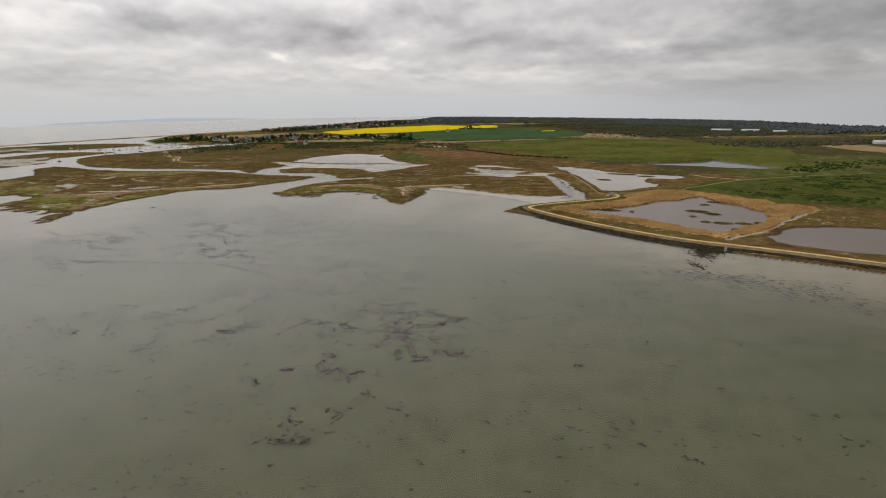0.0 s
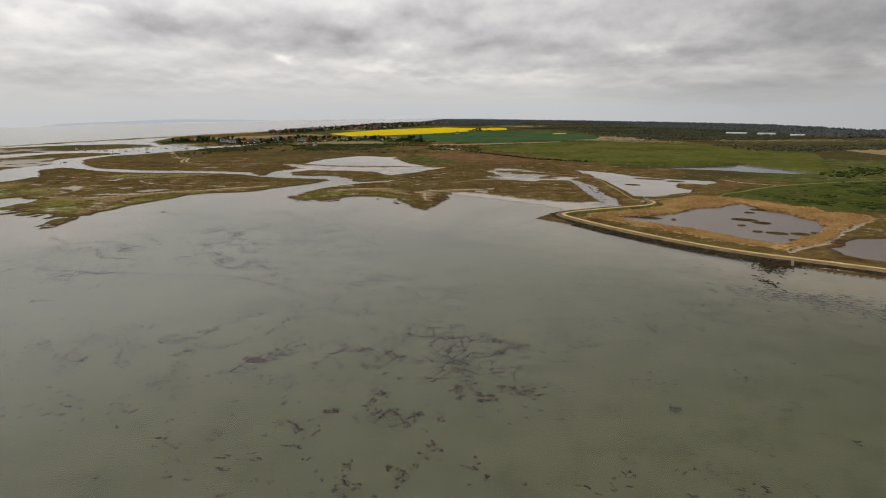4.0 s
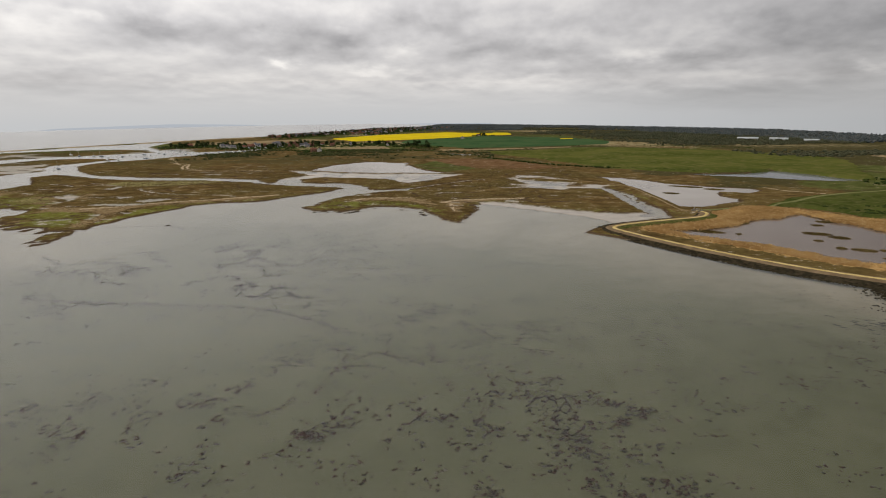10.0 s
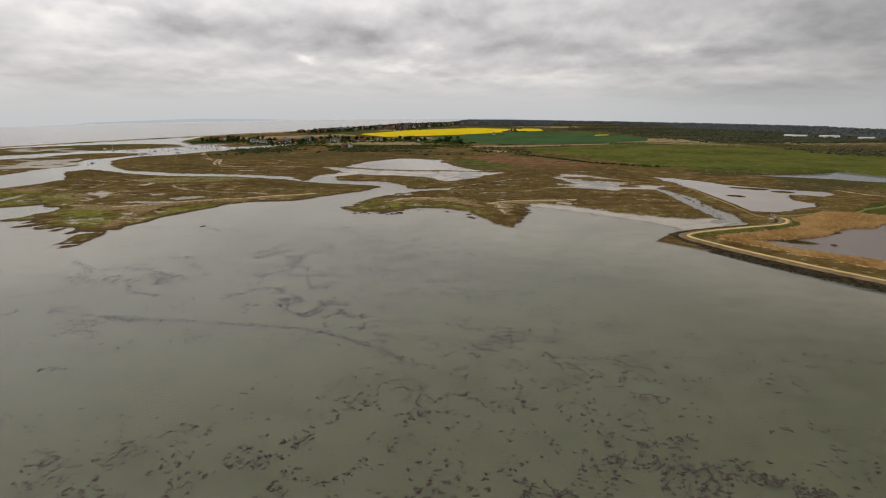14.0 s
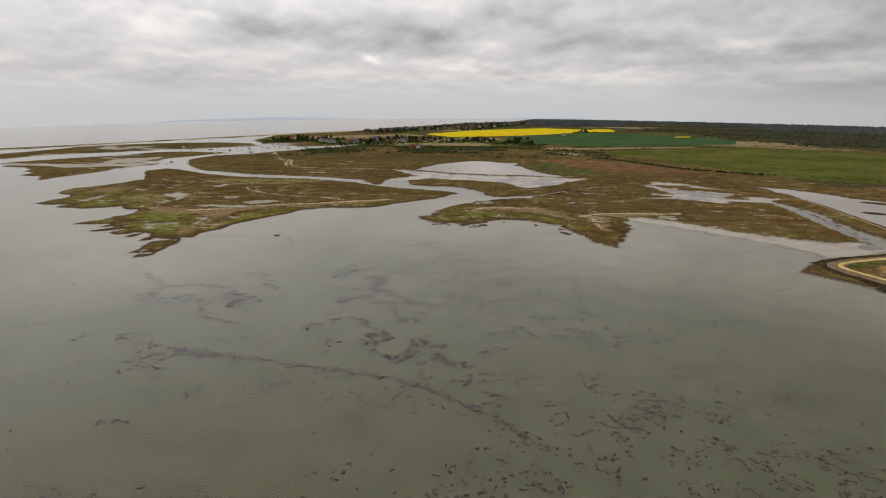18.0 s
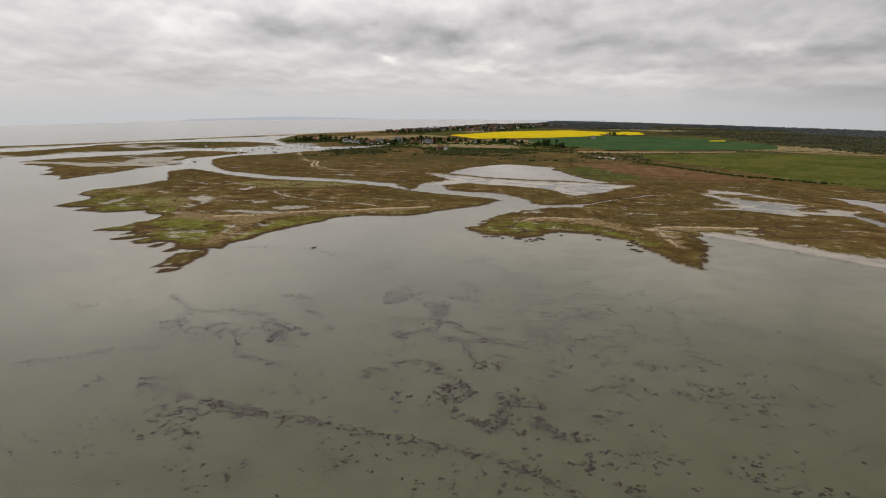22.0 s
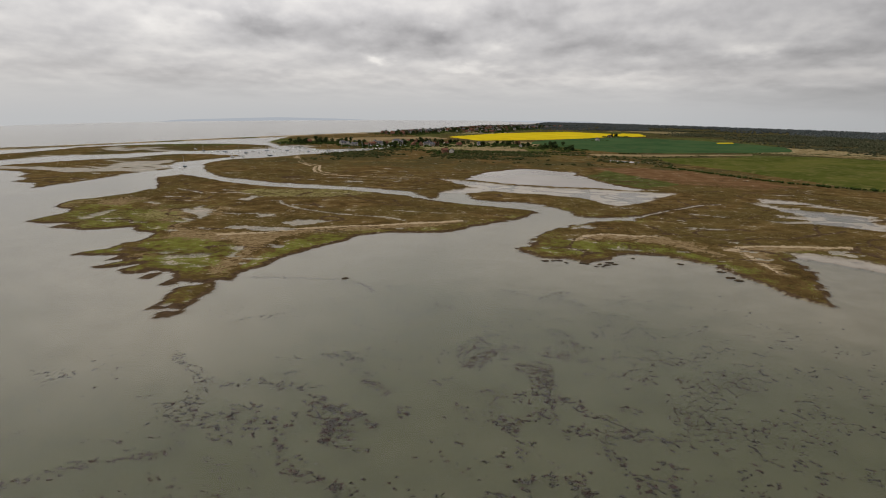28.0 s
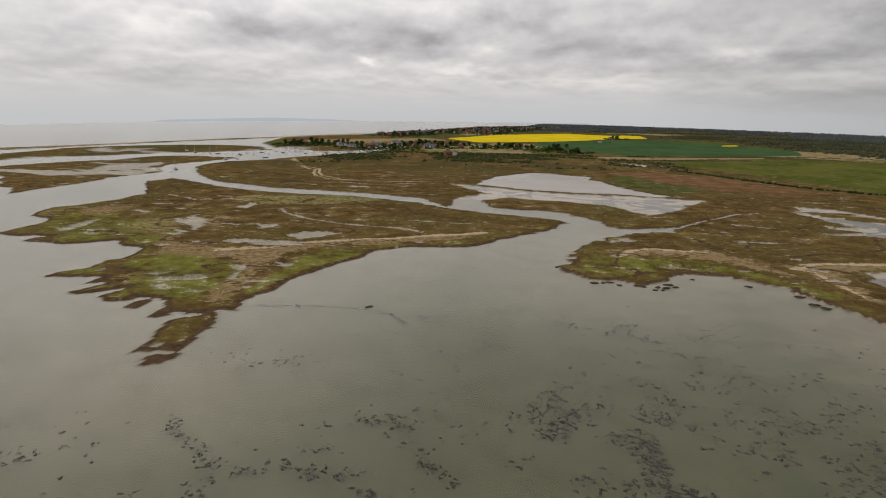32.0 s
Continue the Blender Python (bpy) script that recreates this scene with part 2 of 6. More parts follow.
def water_material(name, murk, murk2, clear, ripple=0.03, rough=0.12, gloss=0.75):
    """Shallow tidal water: a murky body that lets part of the bed show, under a reflecting skin."""
    m, N, L = node_material(name)
    out = N("ShaderNodeOutputMaterial")
    geo = N("ShaderNodeNewGeometry")
    n1 = N("ShaderNodeTexNoise")
    n1.inputs["Scale"].default_value, n1.inputs["Detail"].default_value = 0.012, 4
    L(geo.outputs["Position"], n1.inputs["Vector"])
    r = N("ShaderNodeValToRGB")
    r.color_ramp.elements[0].position, r.color_ramp.elements[1].position = 0.35, 0.65
    r.color_ramp.elements[0].color, r.color_ramp.elements[1].color = (*murk, 1), (*murk2, 1)
    L(n1.outputs[0], r.inputs[0])
    d, t, g = N("ShaderNodeBsdfDiffuse"), N("ShaderNodeBsdfTransparent"), N("ShaderNodeBsdfGlossy")
    L(r.outputs[0], d.inputs[0])
    mx, mg = N("ShaderNodeMixShader"), N("ShaderNodeMixShader")
    mx.inputs[0].default_value = clear
    L(d.outputs[0], mx.inputs[1])
    L(t.outputs[0], mx.inputs[2])
    n2, bp = N("ShaderNodeTexNoise"), N("ShaderNodeBump")
    mp = N("ShaderNodeMapping")
    mp.inputs["Scale"].default_value = (0.35, 0.8, 1)
    mp.inputs["Rotation"].default_value = (0, 0, 0.35)
    L(geo.outputs["Position"], mp.inputs[0])
    n2.inputs["Scale"].default_value, n2.inputs["Detail"].default_value = 1.0, 1
    L(mp.outputs[0], n2.inputs["Vector"])
    bp.inputs["Strength"].default_value, bp.inputs["Distance"].default_value = ripple, 1.0
    L(n2.outputs[0], bp.inputs["Height"])
    g.inputs["Roughness"].default_value = rough
    L(bp.outputs[0], g.inputs["Normal"])
    fr = N("ShaderNodeFresnel")
    fr.inputs["IOR"].default_value = 1.40
    L(bp.outputs[0], fr.inputs["Normal"])
    ml = N("ShaderNodeMath")
    ml.operation, ml.inputs[1].default_value = "MULTIPLY", gloss
    L(fr.outputs[0], ml.inputs[0])
    L(ml.outputs[0], mg.inputs[0])
    L(mx.outputs[0], mg.inputs[1])
    L(g.outputs[0], mg.inputs[2])
    L(mg.outputs[0], out.inputs[0])
    return m


def ground_material():
    """Salt marsh, mud, sand, grass and scrub, laid out by the ground's zone attributes with ragged edges."""
    m, N, L = node_material("salt_marsh_and_mud")
    out, b = N("ShaderNodeOutputMaterial"), N("ShaderNodeBsdfPrincipled")
    geo = N("ShaderNodeNewGeometry")

    def nz(scale, detail=5, rough=0.6, stretch=(1, 1, 1)):
        n = N("ShaderNodeTexNoise")
        n.inputs["Scale"].default_value, n.inputs["Detail"].default_value, n.inputs["Roughness"].default_value = scale, detail, rough
        mp = N("ShaderNodeMapping")
        mp.inputs["Scale"].default_value = stretch
        L(geo.outputs["Position"], mp.inputs[0])
        L(mp.outputs[0], n.inputs["Vector"])
        return n.outputs[0]

    def ramp(fac, *stops):
        r = N("ShaderNodeValToRGB")
        e = r.color_ramp.elements
        e[0].position, e[0].color = stops[0][0], (*stops[0][1], 1)
        e[1].position, e[1].color = stops[-1][0], (*stops[-1][1], 1)
        for p, c in stops[1:-1]:
            e.new(p).color = (*c, 1)
        L(fac, r.inputs[0])
        return r.outputs[0]

    def mix(f, a, bb):
        n = N("ShaderNodeMix")
        n.data_type = "RGBA"
        L(f, n.inputs[0])
        L(a, n.inputs[6])
        L(bb, n.inputs[7])
        return n.outputs[2]

    broad, mid, fine, tiny = nz(0.015), nz(0.08, 7, 0.68, (0.9, 1.1, 1)), nz(0.45, 6, 0.68, (0.9, 1.1, 1)), nz(0.33, 4, 0.55, (0.6, 1.4, 1))
    marsh = ramp(mid, (0.33, (0.044, 0.028, 0.012)), (0.46, (0.092, 0.059, 0.022)), (0.60, (0.140, 0.094, 0.036)), (0.70, (0.22, 0.17, 0.088)))
    olive = ramp(fine, (0.36, (0.062, 0.046, 0.016)), (0.62, (0.118, 0.090, 0.030)))
    col = mix(ramp(broad, (0.42, (0, 0, 0)), (0.60, (0.75, 0.75, 0.75))), marsh, olive)
    spots = N("ShaderNodeMath")
    spots.operation = "MULTIPLY_ADD"
    L(broad, spots.inputs[0])
    spots.inputs[1].default_value = 0.35
    L(tiny, spots.inputs[2])
    fleck = ramp(spots.outputs[0], (0.83, (0, 0, 0)), (0.89, (0.8, 0.8, 0.8)))
    col = mix(fleck, col, ramp(fine, (0.4, (0.20, 0.155, 0.09)), (0.6, (0.36, 0.315, 0.235))))
    wob = N("ShaderNodeMath")
    wob.operation = "ADD"
    L(mid, wob.inputs[0])
    L(fine, wob.inputs[1])
    parts = {"dry": ramp(fine, (0.35, (0.125, 0.082, 0.038)), (0.5, (0.19, 0.134, 0.068)), (0.66, (0.26, 0.195, 0.11))),
             "pan": ramp(fine, (0.35, (0.17, 0.155, 0.115)), (0.65, (0.30, 0.275, 0.22))),
             "sand": ramp(fine, (0.35, (0.29, 0.215, 0.125)), (0.65, (0.42, 0.335, 0.225))),
             "lime": ramp(fine, (0.35, (0.105, 0.090, 0.028)), (0.5, (0.175, 0.150, 0.056)), (0.66, (0.27, 0.23, 0.12))),
             "green": ramp(mid, (0.34, (0.070, 0.056, 0.018)), (0.46, (0.100, 0.092, 0.022)), (0.56, (0.130, 0.132, 0.028)), (0.70, (0.20, 0.178, 0.066))),
             "heath": ramp(mid, (0.35, (0.10, 0.055, 0.025)), (0.65, (0.17, 0.10, 0.05))),
             "reed": ramp(fine, (0.32, (0.21, 0.118, 0.038)), (0.5, (0.32, 0.192, 0.070)), (0.68, (0.40, 0.265, 0.11))),
             "grass": ramp(mid, (0.33, (0.040, 0.048, 0.014)), (0.5, (0.070, 0.078, 0.022)), (0.66, (0.11, 0.108, 0.038))),
             "scrub": ramp(fine, (0.34, (0.030, 0.028, 0.012)), (0.6, (0.076, 0.064, 0.026))),
             "straw": ramp(fine, (0.35, (0.20, 0.155, 0.075)), (0.65, (0.30, 0.24, 0.13))),
             "bank": ramp(fine, (0.35, (0.040, 0.026, 0.015)), (0.65, (0.098, 0.064, 0.036))),
             "mud": ramp(mid, (0.35, (0.215, 0.18, 0.135)), (0.65, (0.35, 0.305, 0.24))),
             "bed": ramp(mid, (0.34, (0.126, 0.131, 0.066)), (0.5, (0.156, 0.160, 0.083)), (0.65, (0.174, 0.173, 0.094))),
             "shoal": ramp(mid, (0.35, (0.42, 0.37, 0.265)), (0.65, (0.52, 0.46, 0.345)))}
    for key in parts:
        at = N("ShaderNodeAttribute")
        at.attribute_name = key
        s = N("ShaderNodeMath")
        s.operation = "MULTIPLY_ADD"
        L(wob.outputs[0], s.inputs[0])
        s.inputs[1].default_value, s.inputs[2].default_value = 2.3, -2.3
        a = N("ShaderNodeMath")
        a.operation = "ADD"
        L(at.outputs["Fac"], a.inputs[0])
        L(s.outputs[0], a.inputs[1])
        mr = N("ShaderNodeMapRange")
        mr.interpolation_type = "SMOOTHSTEP"
        mr.inputs[1].default_value, mr.inputs[2].default_value = 0.36, 0.64
        L(a.outputs[0], mr.inputs[0])
        col = mix(at.outputs["Fac"] if key in ("bed", "shoal") else mr.outputs[0], col, parts[key])
    L(col, b.inputs["Base Color"])
    wet = N("ShaderNodeAttribute")
    wet.attribute_name = "mud"
    mr = N("ShaderNodeMapRange")
    mr.inputs[3].default_value, mr.inputs[4].default_value = 0.95, 0.36
    L(wet.outputs["Fac"], mr.inputs[0])
    L(mr.outputs[0], b.inputs["Roughness"])
    sp = N("ShaderNodeMath")
    sp.operation, sp.inputs[1].default_value = "MULTIPLY", 0.5
    L(wet.outputs["Fac"], sp.inputs[0])
    L(sp.outputs[0], b.inputs["Specular IOR Level"])
    bp = N("ShaderNodeBump")
    bp.inputs["Distance"].default_value = 0.4
    sunk, dry_bump = N("ShaderNodeAttribute"), N("ShaderNodeMapRange")
    sunk.attribute_name = "bed"
    dry_bump.inputs[3].default_value, dry_bump.inputs[4].default_value = 0.5, 0.0
    L(sunk.outputs["Fac"], dry_bump.inputs[0])
    L(dry_bump.outputs[0], bp.inputs["Strength"])
    L(fine, bp.inputs["Height"])
    L(bp.outputs[0], b.inputs["Normal"])
    L(b.outputs[0], out.inputs[0])
    return m


MAT_GROUND = ground_material()
MAT_SEA = water_material("murky_sea_water", (0.090, 0.100, 0.050), (0.112, 0.118, 0.064), 0.82, ripple=0.0007, rough=0.17, gloss=1.0)
MAT_POOL = water_material("grey_pool_water", (0.34, 0.30, 0.255), (0.41, 0.365, 0.31), 0.2, ripple=0.006, rough=0.06, gloss=0.85)
MAT_POOL_DARK = water_material("dark_grey_pool_water", (0.15, 0.115, 0.092), (0.19, 0.15, 0.122), 0.15, ripple=0.01, rough=0.08, gloss=0.75)
MAT_POND = water_material("blue_grey_pond_water", (0.15, 0.16, 0.16), (0.19, 0.20, 0.20), 0.15, ripple=0.01, rough=0.08, gloss=0.8)
MAT_RAPE = mottled("yellow_rape_flowers", (0.50, 0.375, 0.010), (0.60, 0.45, 0.016), 0.02, c3=(0.45, 0.36, 0.02))
MAT_CROP = mottled("dark_green_crop", (0.035, 0.070, 0.028), (0.050, 0.090, 0.035), 0.01, c3=(0.06, 0.085, 0.035))
MAT_MEADOW = mottled("bright_meadow_grass", (0.052, 0.064, 0.013), (0.092, 0.094, 0.022), 0.014, fine=9, c3=(0.115, 0.105, 0.036))
MAT_PASTURE = mottled("rough_pasture_grass", (0.036, 0.047, 0.010), (0.064, 0.074, 0.017), 0.04, fine=6, c3=(0.085, 0.080, 0.028))
MAT_MOWN = mottled("mown_grass_path", (0.12, 0.125, 0.045), (0.17, 0.165, 0.07), 0.2)
MAT_STRAW = mottled("pale_stubble", (0.20, 0.145, 0.075), (0.27, 0.20, 0.11), 0.03)
MAT_PATH = mottled("yellow_gravel", (0.45, 0.33, 0.12), (0.56, 0.44, 0.19), 0.2, c3=(0.40, 0.29, 0.12))
MAT_STONE = mottled("weathered_stone_revetment", (0.135, 0.094, 0.054), (0.20, 0.142, 0.085), 0.25, c3=(0.16, 0.125, 0.06))
MAT_BANK_GRASS = mottled("rank_bank_grass", (0.050, 0.060, 0.014), (0.10, 0.095, 0.028), 0.15, c3=(0.13, 0.105, 0.04))
MAT_CONCRETE = mottled("pale_concrete", (0.17, 0.15, 0.115), (0.25, 0.22, 0.17), 0.8)
MAT_ROCK = mottled("weed_covered_rock", (0.022, 0.018, 0.012), (0.055, 0.042, 0.026), 0.6, rough=0.6, c3=(0.03, 0.03, 0.012))
MAT_WEED = mottled("brown_seaweed", (0.048, 0.031, 0.026), (0.084, 0.057, 0.048), 0.5, rough=0.6)
def frayed(mat, scale, lo, hi):
    """Lets a surface through in ragged gaps."""
    N, L = mat.node_tree.nodes.new, mat.node_tree.links.new
    out = [n for n in mat.node_tree.nodes if n.type == "OUTPUT_MATERIAL"][0]
    geo, n, r, t, mx = N("ShaderNodeNewGeometry"), N("ShaderNodeTexNoise"), N("ShaderNodeMapRange"), N("ShaderNodeBsdfTransparent"), N("ShaderNodeMixShader")
    n.inputs["Scale"].default_value, n.inputs["Detail"].default_value = scale, 4
    L(geo.outputs["Position"], n.inputs["Vector"])
    r.inputs[1].default_value, r.inputs[2].default_value = lo, hi
    L(n.outputs[0], r.inputs[0])
    L(r.outputs[0], mx.inputs[0])
    L(t.outputs[0], mx.inputs[1])
    L(out.inputs[0].links[0].from_socket, mx.inputs[2])
    L(mx.outputs[0], out.inputs[0])
    return mat


MAT_WEED_DEEP = mottled("drowned_seaweed", (0.040, 0.027, 0.023), (0.066, 0.046, 0.039), 0.5, rough=0.6)
frayed(MAT_WEED_DEEP, 2.2, 0.30, 0.58)
MAT_WEED_FAINT = mottled("silted_seaweed", (0.052, 0.042, 0.036), (0.082, 0.066, 0.056), 0.5, rough=0.6)
frayed(MAT_WEED_FAINT, 1.8, 0.36, 0.62)
# the skyline woods' leaf colour is paled and blued to stand in for haze
MAT_WOOD_HAZED = mottled("haze_painted_woodland_leaves", (0.052, 0.063, 0.065), (0.079, 0.090, 0.087), 0.012, fine=6, c3=(0.100, 0.099, 0.087))
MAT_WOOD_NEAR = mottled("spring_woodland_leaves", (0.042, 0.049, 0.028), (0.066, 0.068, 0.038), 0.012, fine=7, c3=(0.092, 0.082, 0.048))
MAT_LEAF = mottled("dark_green_leaves", (0.016, 0.026, 0.010), (0.040, 0.056, 0.018), 0.25, c3=(0.06, 0.075, 0.025), rand=0.35)
MAT_BARK = mottled("grey_brown_bark", (0.05, 0.04, 0.03), (0.09, 0.075, 0.055), 1.0)
MAT_SCRUB = mottled("brown_green_scrub", (0.026, 0.034, 0.012), (0.052, 0.055, 0.021), 0.05, c3=(0.075, 0.066, 0.03))
MAT_GORSE = mottled("dark_gorse", (0.022, 0.036, 0.010), (0.045, 0.060, 0.016), 0.08)
MAT_TUFT = mottled("brown_marsh_tufts", (0.058, 0.040, 0.014), (0.106, 0.074, 0.026), 0.06, fine=10, c3=(0.15, 0.12, 0.045))
MAT_REED = mottled("golden_dry_reeds", (0.27, 0.155, 0.055), (0.38, 0.235, 0.092), 0.06, fine=8, c3=(0.46, 0.31, 0.14))
MAT_WALL_PALE = mottled("pale_render", (0.42, 0.39, 0.35), (0.55, 0.52, 0.48), 0.3, rand=0.2)
MAT_BRICK = mottled("red_brick_wall", (0.17, 0.095, 0.065), (0.25, 0.145, 0.10), 0.5, rand=0.2)
MAT_TILE = mottled("brown_red_roof_tiles", (0.12, 0.055, 0.038), (0.19, 0.09, 0.06), 0.6, rand=0.3)
MAT_SLATE = mottled("grey_slate", (0.085, 0.085, 0.095), (0.14, 0.14, 0.15), 0.6, rand=0.25)
MAT_GLASS = mottled("dark_window_glass", (0.02, 0.025, 0.03), (0.04, 0.045, 0.05), 0.5, rough=0.15, bump=0)
MAT_HULL = mottled("white_boat_hull", (0.62, 0.62, 0.60), (0.75, 0.75, 0.73), 0.4, rough=0.35, bump=0, rand=0.3)
MAT_HULL_BLUE = mottled("dark_blue_boat_hull", (0.12, 0.145, 0.165), (0.17, 0.19, 0.21), 0.4, rough=0.35, bump=0)
MAT_MAST = mottled("grey_metal_mast", (0.35, 0.35, 0.35), (0.5, 0.5, 0.5), 0.5, rough=0.4, bump=0)
MAT_GLASSHOUSE = mottled("white_glasshouse_roof", (0.40, 0.42, 0.42), (0.52, 0.54, 0.54), 0.05, rough=0.4, bump=0)


# one flat glowing colour that stands in for land seen through haze
def glowing_haze(name, colour):
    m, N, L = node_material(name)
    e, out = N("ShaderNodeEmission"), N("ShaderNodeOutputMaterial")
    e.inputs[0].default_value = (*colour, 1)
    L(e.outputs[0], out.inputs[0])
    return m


MAT_HAZE_HILLS = glowing_haze("haze_painted_hills", (0.435, 0.465, 0.51))
MAT_PEAT = mottled("wet_brown_peat", (0.040, 0.029, 0.019), (0.080, 0.058, 0.036), 0.8)

# ---- plan of the place, in metres; north is +y ----
BAY_SHORE = [(-503, 713), (-475, 676), (-430, 628), (-408, 614), (-357, 597), (-314, 588), (-275, 583), (-246, 575), (-223, 570), (-215, 559),
    (-207, 544), (-201, 538), (-199, 553), (-202, 572), (-189, 572), (-181, 572), (-174, 545), (-159, 537), (-141, 537), (-123, 531),
    (-108, 513), (-97, 495), (-86, 492), (-74, 494), (-65, 502), (-63, 498), (-69, 487), (-88, 480), (-100, 470), (-115, 457),
    (-125, 441), (-129, 425), (-129, 416), (-135, 407), (-130, 397), (-123, 393), (-112, 395), (-105, 389), (-100, 394), (-92, 400),
    (-90, 405), (-83, 408), (-71, 407), (-63, 401)]
SPIT_SHORE = [(-51, 396), (-51, 388), (-43, 377), (-38, 361), (-34, 355), (-29, 351), (-25, 356), (-22, 368), (-20, 381), (-14, 391), (-14, 408), (-2, 419), (16, 413), (24, 396), (40, 387), (52, 382), (62, 372),
    (63, 359), (66, 363), (69, 382), (78, 378), (88, 375), (97, 375), (103, 401), (104, 433), (104, 466), (100, 493)]
DYKE_FOOT = [(104, 500), (110, 456), (107, 411), (109, 388), (103, 366)]
WALL_FOOT = [(101, 360), (90, 358), (73, 350), (59, 340), (48, 334), (39, 323), (44, 318), (57, 306), (67, 292), (86, 269),
    (103, 251), (118, 237), (136, 217), (157, 203), (180, 184)]
FAR_EDGE = [(260, 104), (500, -136), (3600, -400), (4200, 4000), (3000, 4930), (300, 4930), (0, 3600)]
SEA_COAST = [(-134, 2935), (-341, 2612), (-444, 2230), (-505, 1793), (-600, 1629), (-704, 1412)]
HARBOUR_SHORE = [(-690, 1300), (-640, 1130)] + [(-560, 1026), (-540, 1048), (-471, 977), (-408, 1011), (-379, 1063), (-365, 1026), (-394, 967), (-415, 926), (-450, 884), (-476, 821),
    (-510, 786), (-512, 743)]
MARSH_WEST_EAST = [(-124, 501), (-139, 478), (-156, 458), (-170, 438), (-198, 428), (-218, 420), (-220, 407), (-227, 396), (-232, 383), (-237, 374),
    (-238, 363)]
MARSH_WEST_SOUTH = [(-238, 358), (-241, 352), (-243, 348), (-241, 342), (-241, 338), (-245, 339), (-248, 337), (-252, 335), (-255, 334), (-258, 335),
    (-261, 335), (-260, 332), (-261, 330), (-264, 329), (-264, 333), (-264, 338), (-268, 343), (-272, 345), (-278, 345), (-281, 345),
    (-280, 342), (-282, 340), (-287, 339), (-292, 342), (-291, 345), (-290, 348), (-290, 353), (-292, 352), (-297, 346), (-301, 343),
    (-306, 344), (-303, 348), (-302, 351), (-300, 355), (-297, 359), (-303, 356), (-307, 354)]
MARSH_WEST_FINGERS = [(-307, 358), (-305, 361), (-312, 361), (-321, 359), (-329, 359), (-326, 365), (-322, 370), (-322, 377), (-323, 382), (-319, 384),
    (-318, 392), (-321, 401), (-326, 404), (-333, 403), (-340, 408), (-342, 413), (-349, 409), (-357, 404), (-363, 401), (-373, 402),
    (-386, 402), (-386, 409), (-381, 413), (-391, 413), (-401, 410), (-413, 413), (-413, 421), (-412, 430), (-412, 440), (-419, 450),
    (-436, 455), (-442, 465), (-447, 480), (-440, 486), (-436, 496), (-432, 511), (-432, 527), (-427, 539)]
MARSH_WEST_NORTH = [(-476, 605), (-468, 628), (-436, 611), (-433, 611), (-389, 583), (-350, 573), (-307, 569), (-264, 563), (-241, 555), (-219, 548),
    (-206, 533), (-196, 529), (-177, 521), (-159, 516), (-141, 514), (-130, 508)]
TIP_ISLAND = [(-246, 336), (-244, 333), (-241, 324), (-241, 317), (-240, 313), (-240, 310), (-244, 310), (-249, 309), (-251, 308), (-253, 307),
    (-253, 310), (-253, 314), (-254, 318), (-255, 321), (-255, 325), (-255, 328), (-251, 331), (-248, 336)]
TIP_ROCK = [(-245, 302), (-246, 305), (-243, 307), (-240, 308), (-239, 308), (-240, 305), (-242, 303)]
FINGER_ISLE = [(-277, 336), (-277, 340), (-275, 342), (-273, 341), (-273, 338), (-274, 335)]
ISLAND_NORTH = [(-510, 672), (-536, 700), (-550, 730), (-539, 772), (-522, 837), (-569, 843), (-614, 843), (-639, 816), (-644, 775), (-666, 747),
    (-688, 707), (-704, 669), (-708, 640), (-670, 615), (-641, 613), (-612, 598), (-600, 579), (-576, 564), (-577, 549), (-543, 544),
    (-526, 519), (-523, 531), (-521, 553), (-519, 580), (-525, 617), (-518, 643)]
ISLAND_FAR = [(-545, 985), (-599, 1045), (-667, 1066), (-751, 1038), (-817, 984), (-853, 924), (-840, 790), (-861, 736), (-778, 670), (-763, 721),
    (-749, 767), (-711, 808), (-672, 859), (-614, 914)]
SPIT_BEACH = [(-992, 691), (-901, 850), (-879, 922), (-854, 1009), (-787, 1151), (-731, 1270), (-687, 1374), (-578, 1561), (-605, 1648), (-710, 1426),
    (-816, 1195), (-876, 1035), (-941, 886), (-1058, 731)]
LANDS = {"main": BAY_SHORE + SPIT_SHORE + DYKE_FOOT + WALL_FOOT + FAR_EDGE + SEA_COAST + HARBOUR_SHORE,
         "west": MARSH_WEST_EAST + MARSH_WEST_SOUTH + MARSH_WEST_FINGERS + MARSH_WEST_NORTH,
         "tip": TIP_ISLAND, "tip_rock": TIP_ROCK, "isle": FINGER_ISLE, "north": ISLAND_NORTH, "far": ISLAND_FAR, "spit": SPIT_BEACH}
REEDPOOL = [(83, 328), (92, 326), (100, 324), (112, 329), (131, 338), (142, 347), (154, 355), (165, 356), (181, 366), (186, 371),
    (186, 362), (188, 346), (193, 336), (198, 327), (200, 315), (199, 304), (195, 296), (185, 286), (178, 279), (172, 275),
    (164, 273), (156, 266), (150, 262), (143, 263), (136, 266), (131, 270), (129, 277), (125, 281), (122, 286), (117, 292),
    (105, 302), (98, 308), (91, 318)]
LAGOON_EAST = [(166, 251), (176, 259), (190, 268), (204, 270), (217, 268), (234, 263), (250, 257), (206, 209), (195, 216), (182, 221),
    (172, 229), (165, 235), (163, 242)]
LAGOON_MID = [(121, 573), (142, 562), (154, 541), (168, 518), (185, 504), (203, 492), (223, 483), (225, 472), (209, 455), (200, 462),
    (187, 466), (178, 449), (183, 430), (174, 419), (151, 406), (139, 398), (123, 402), (122, 418), (126, 483), (126, 533)]
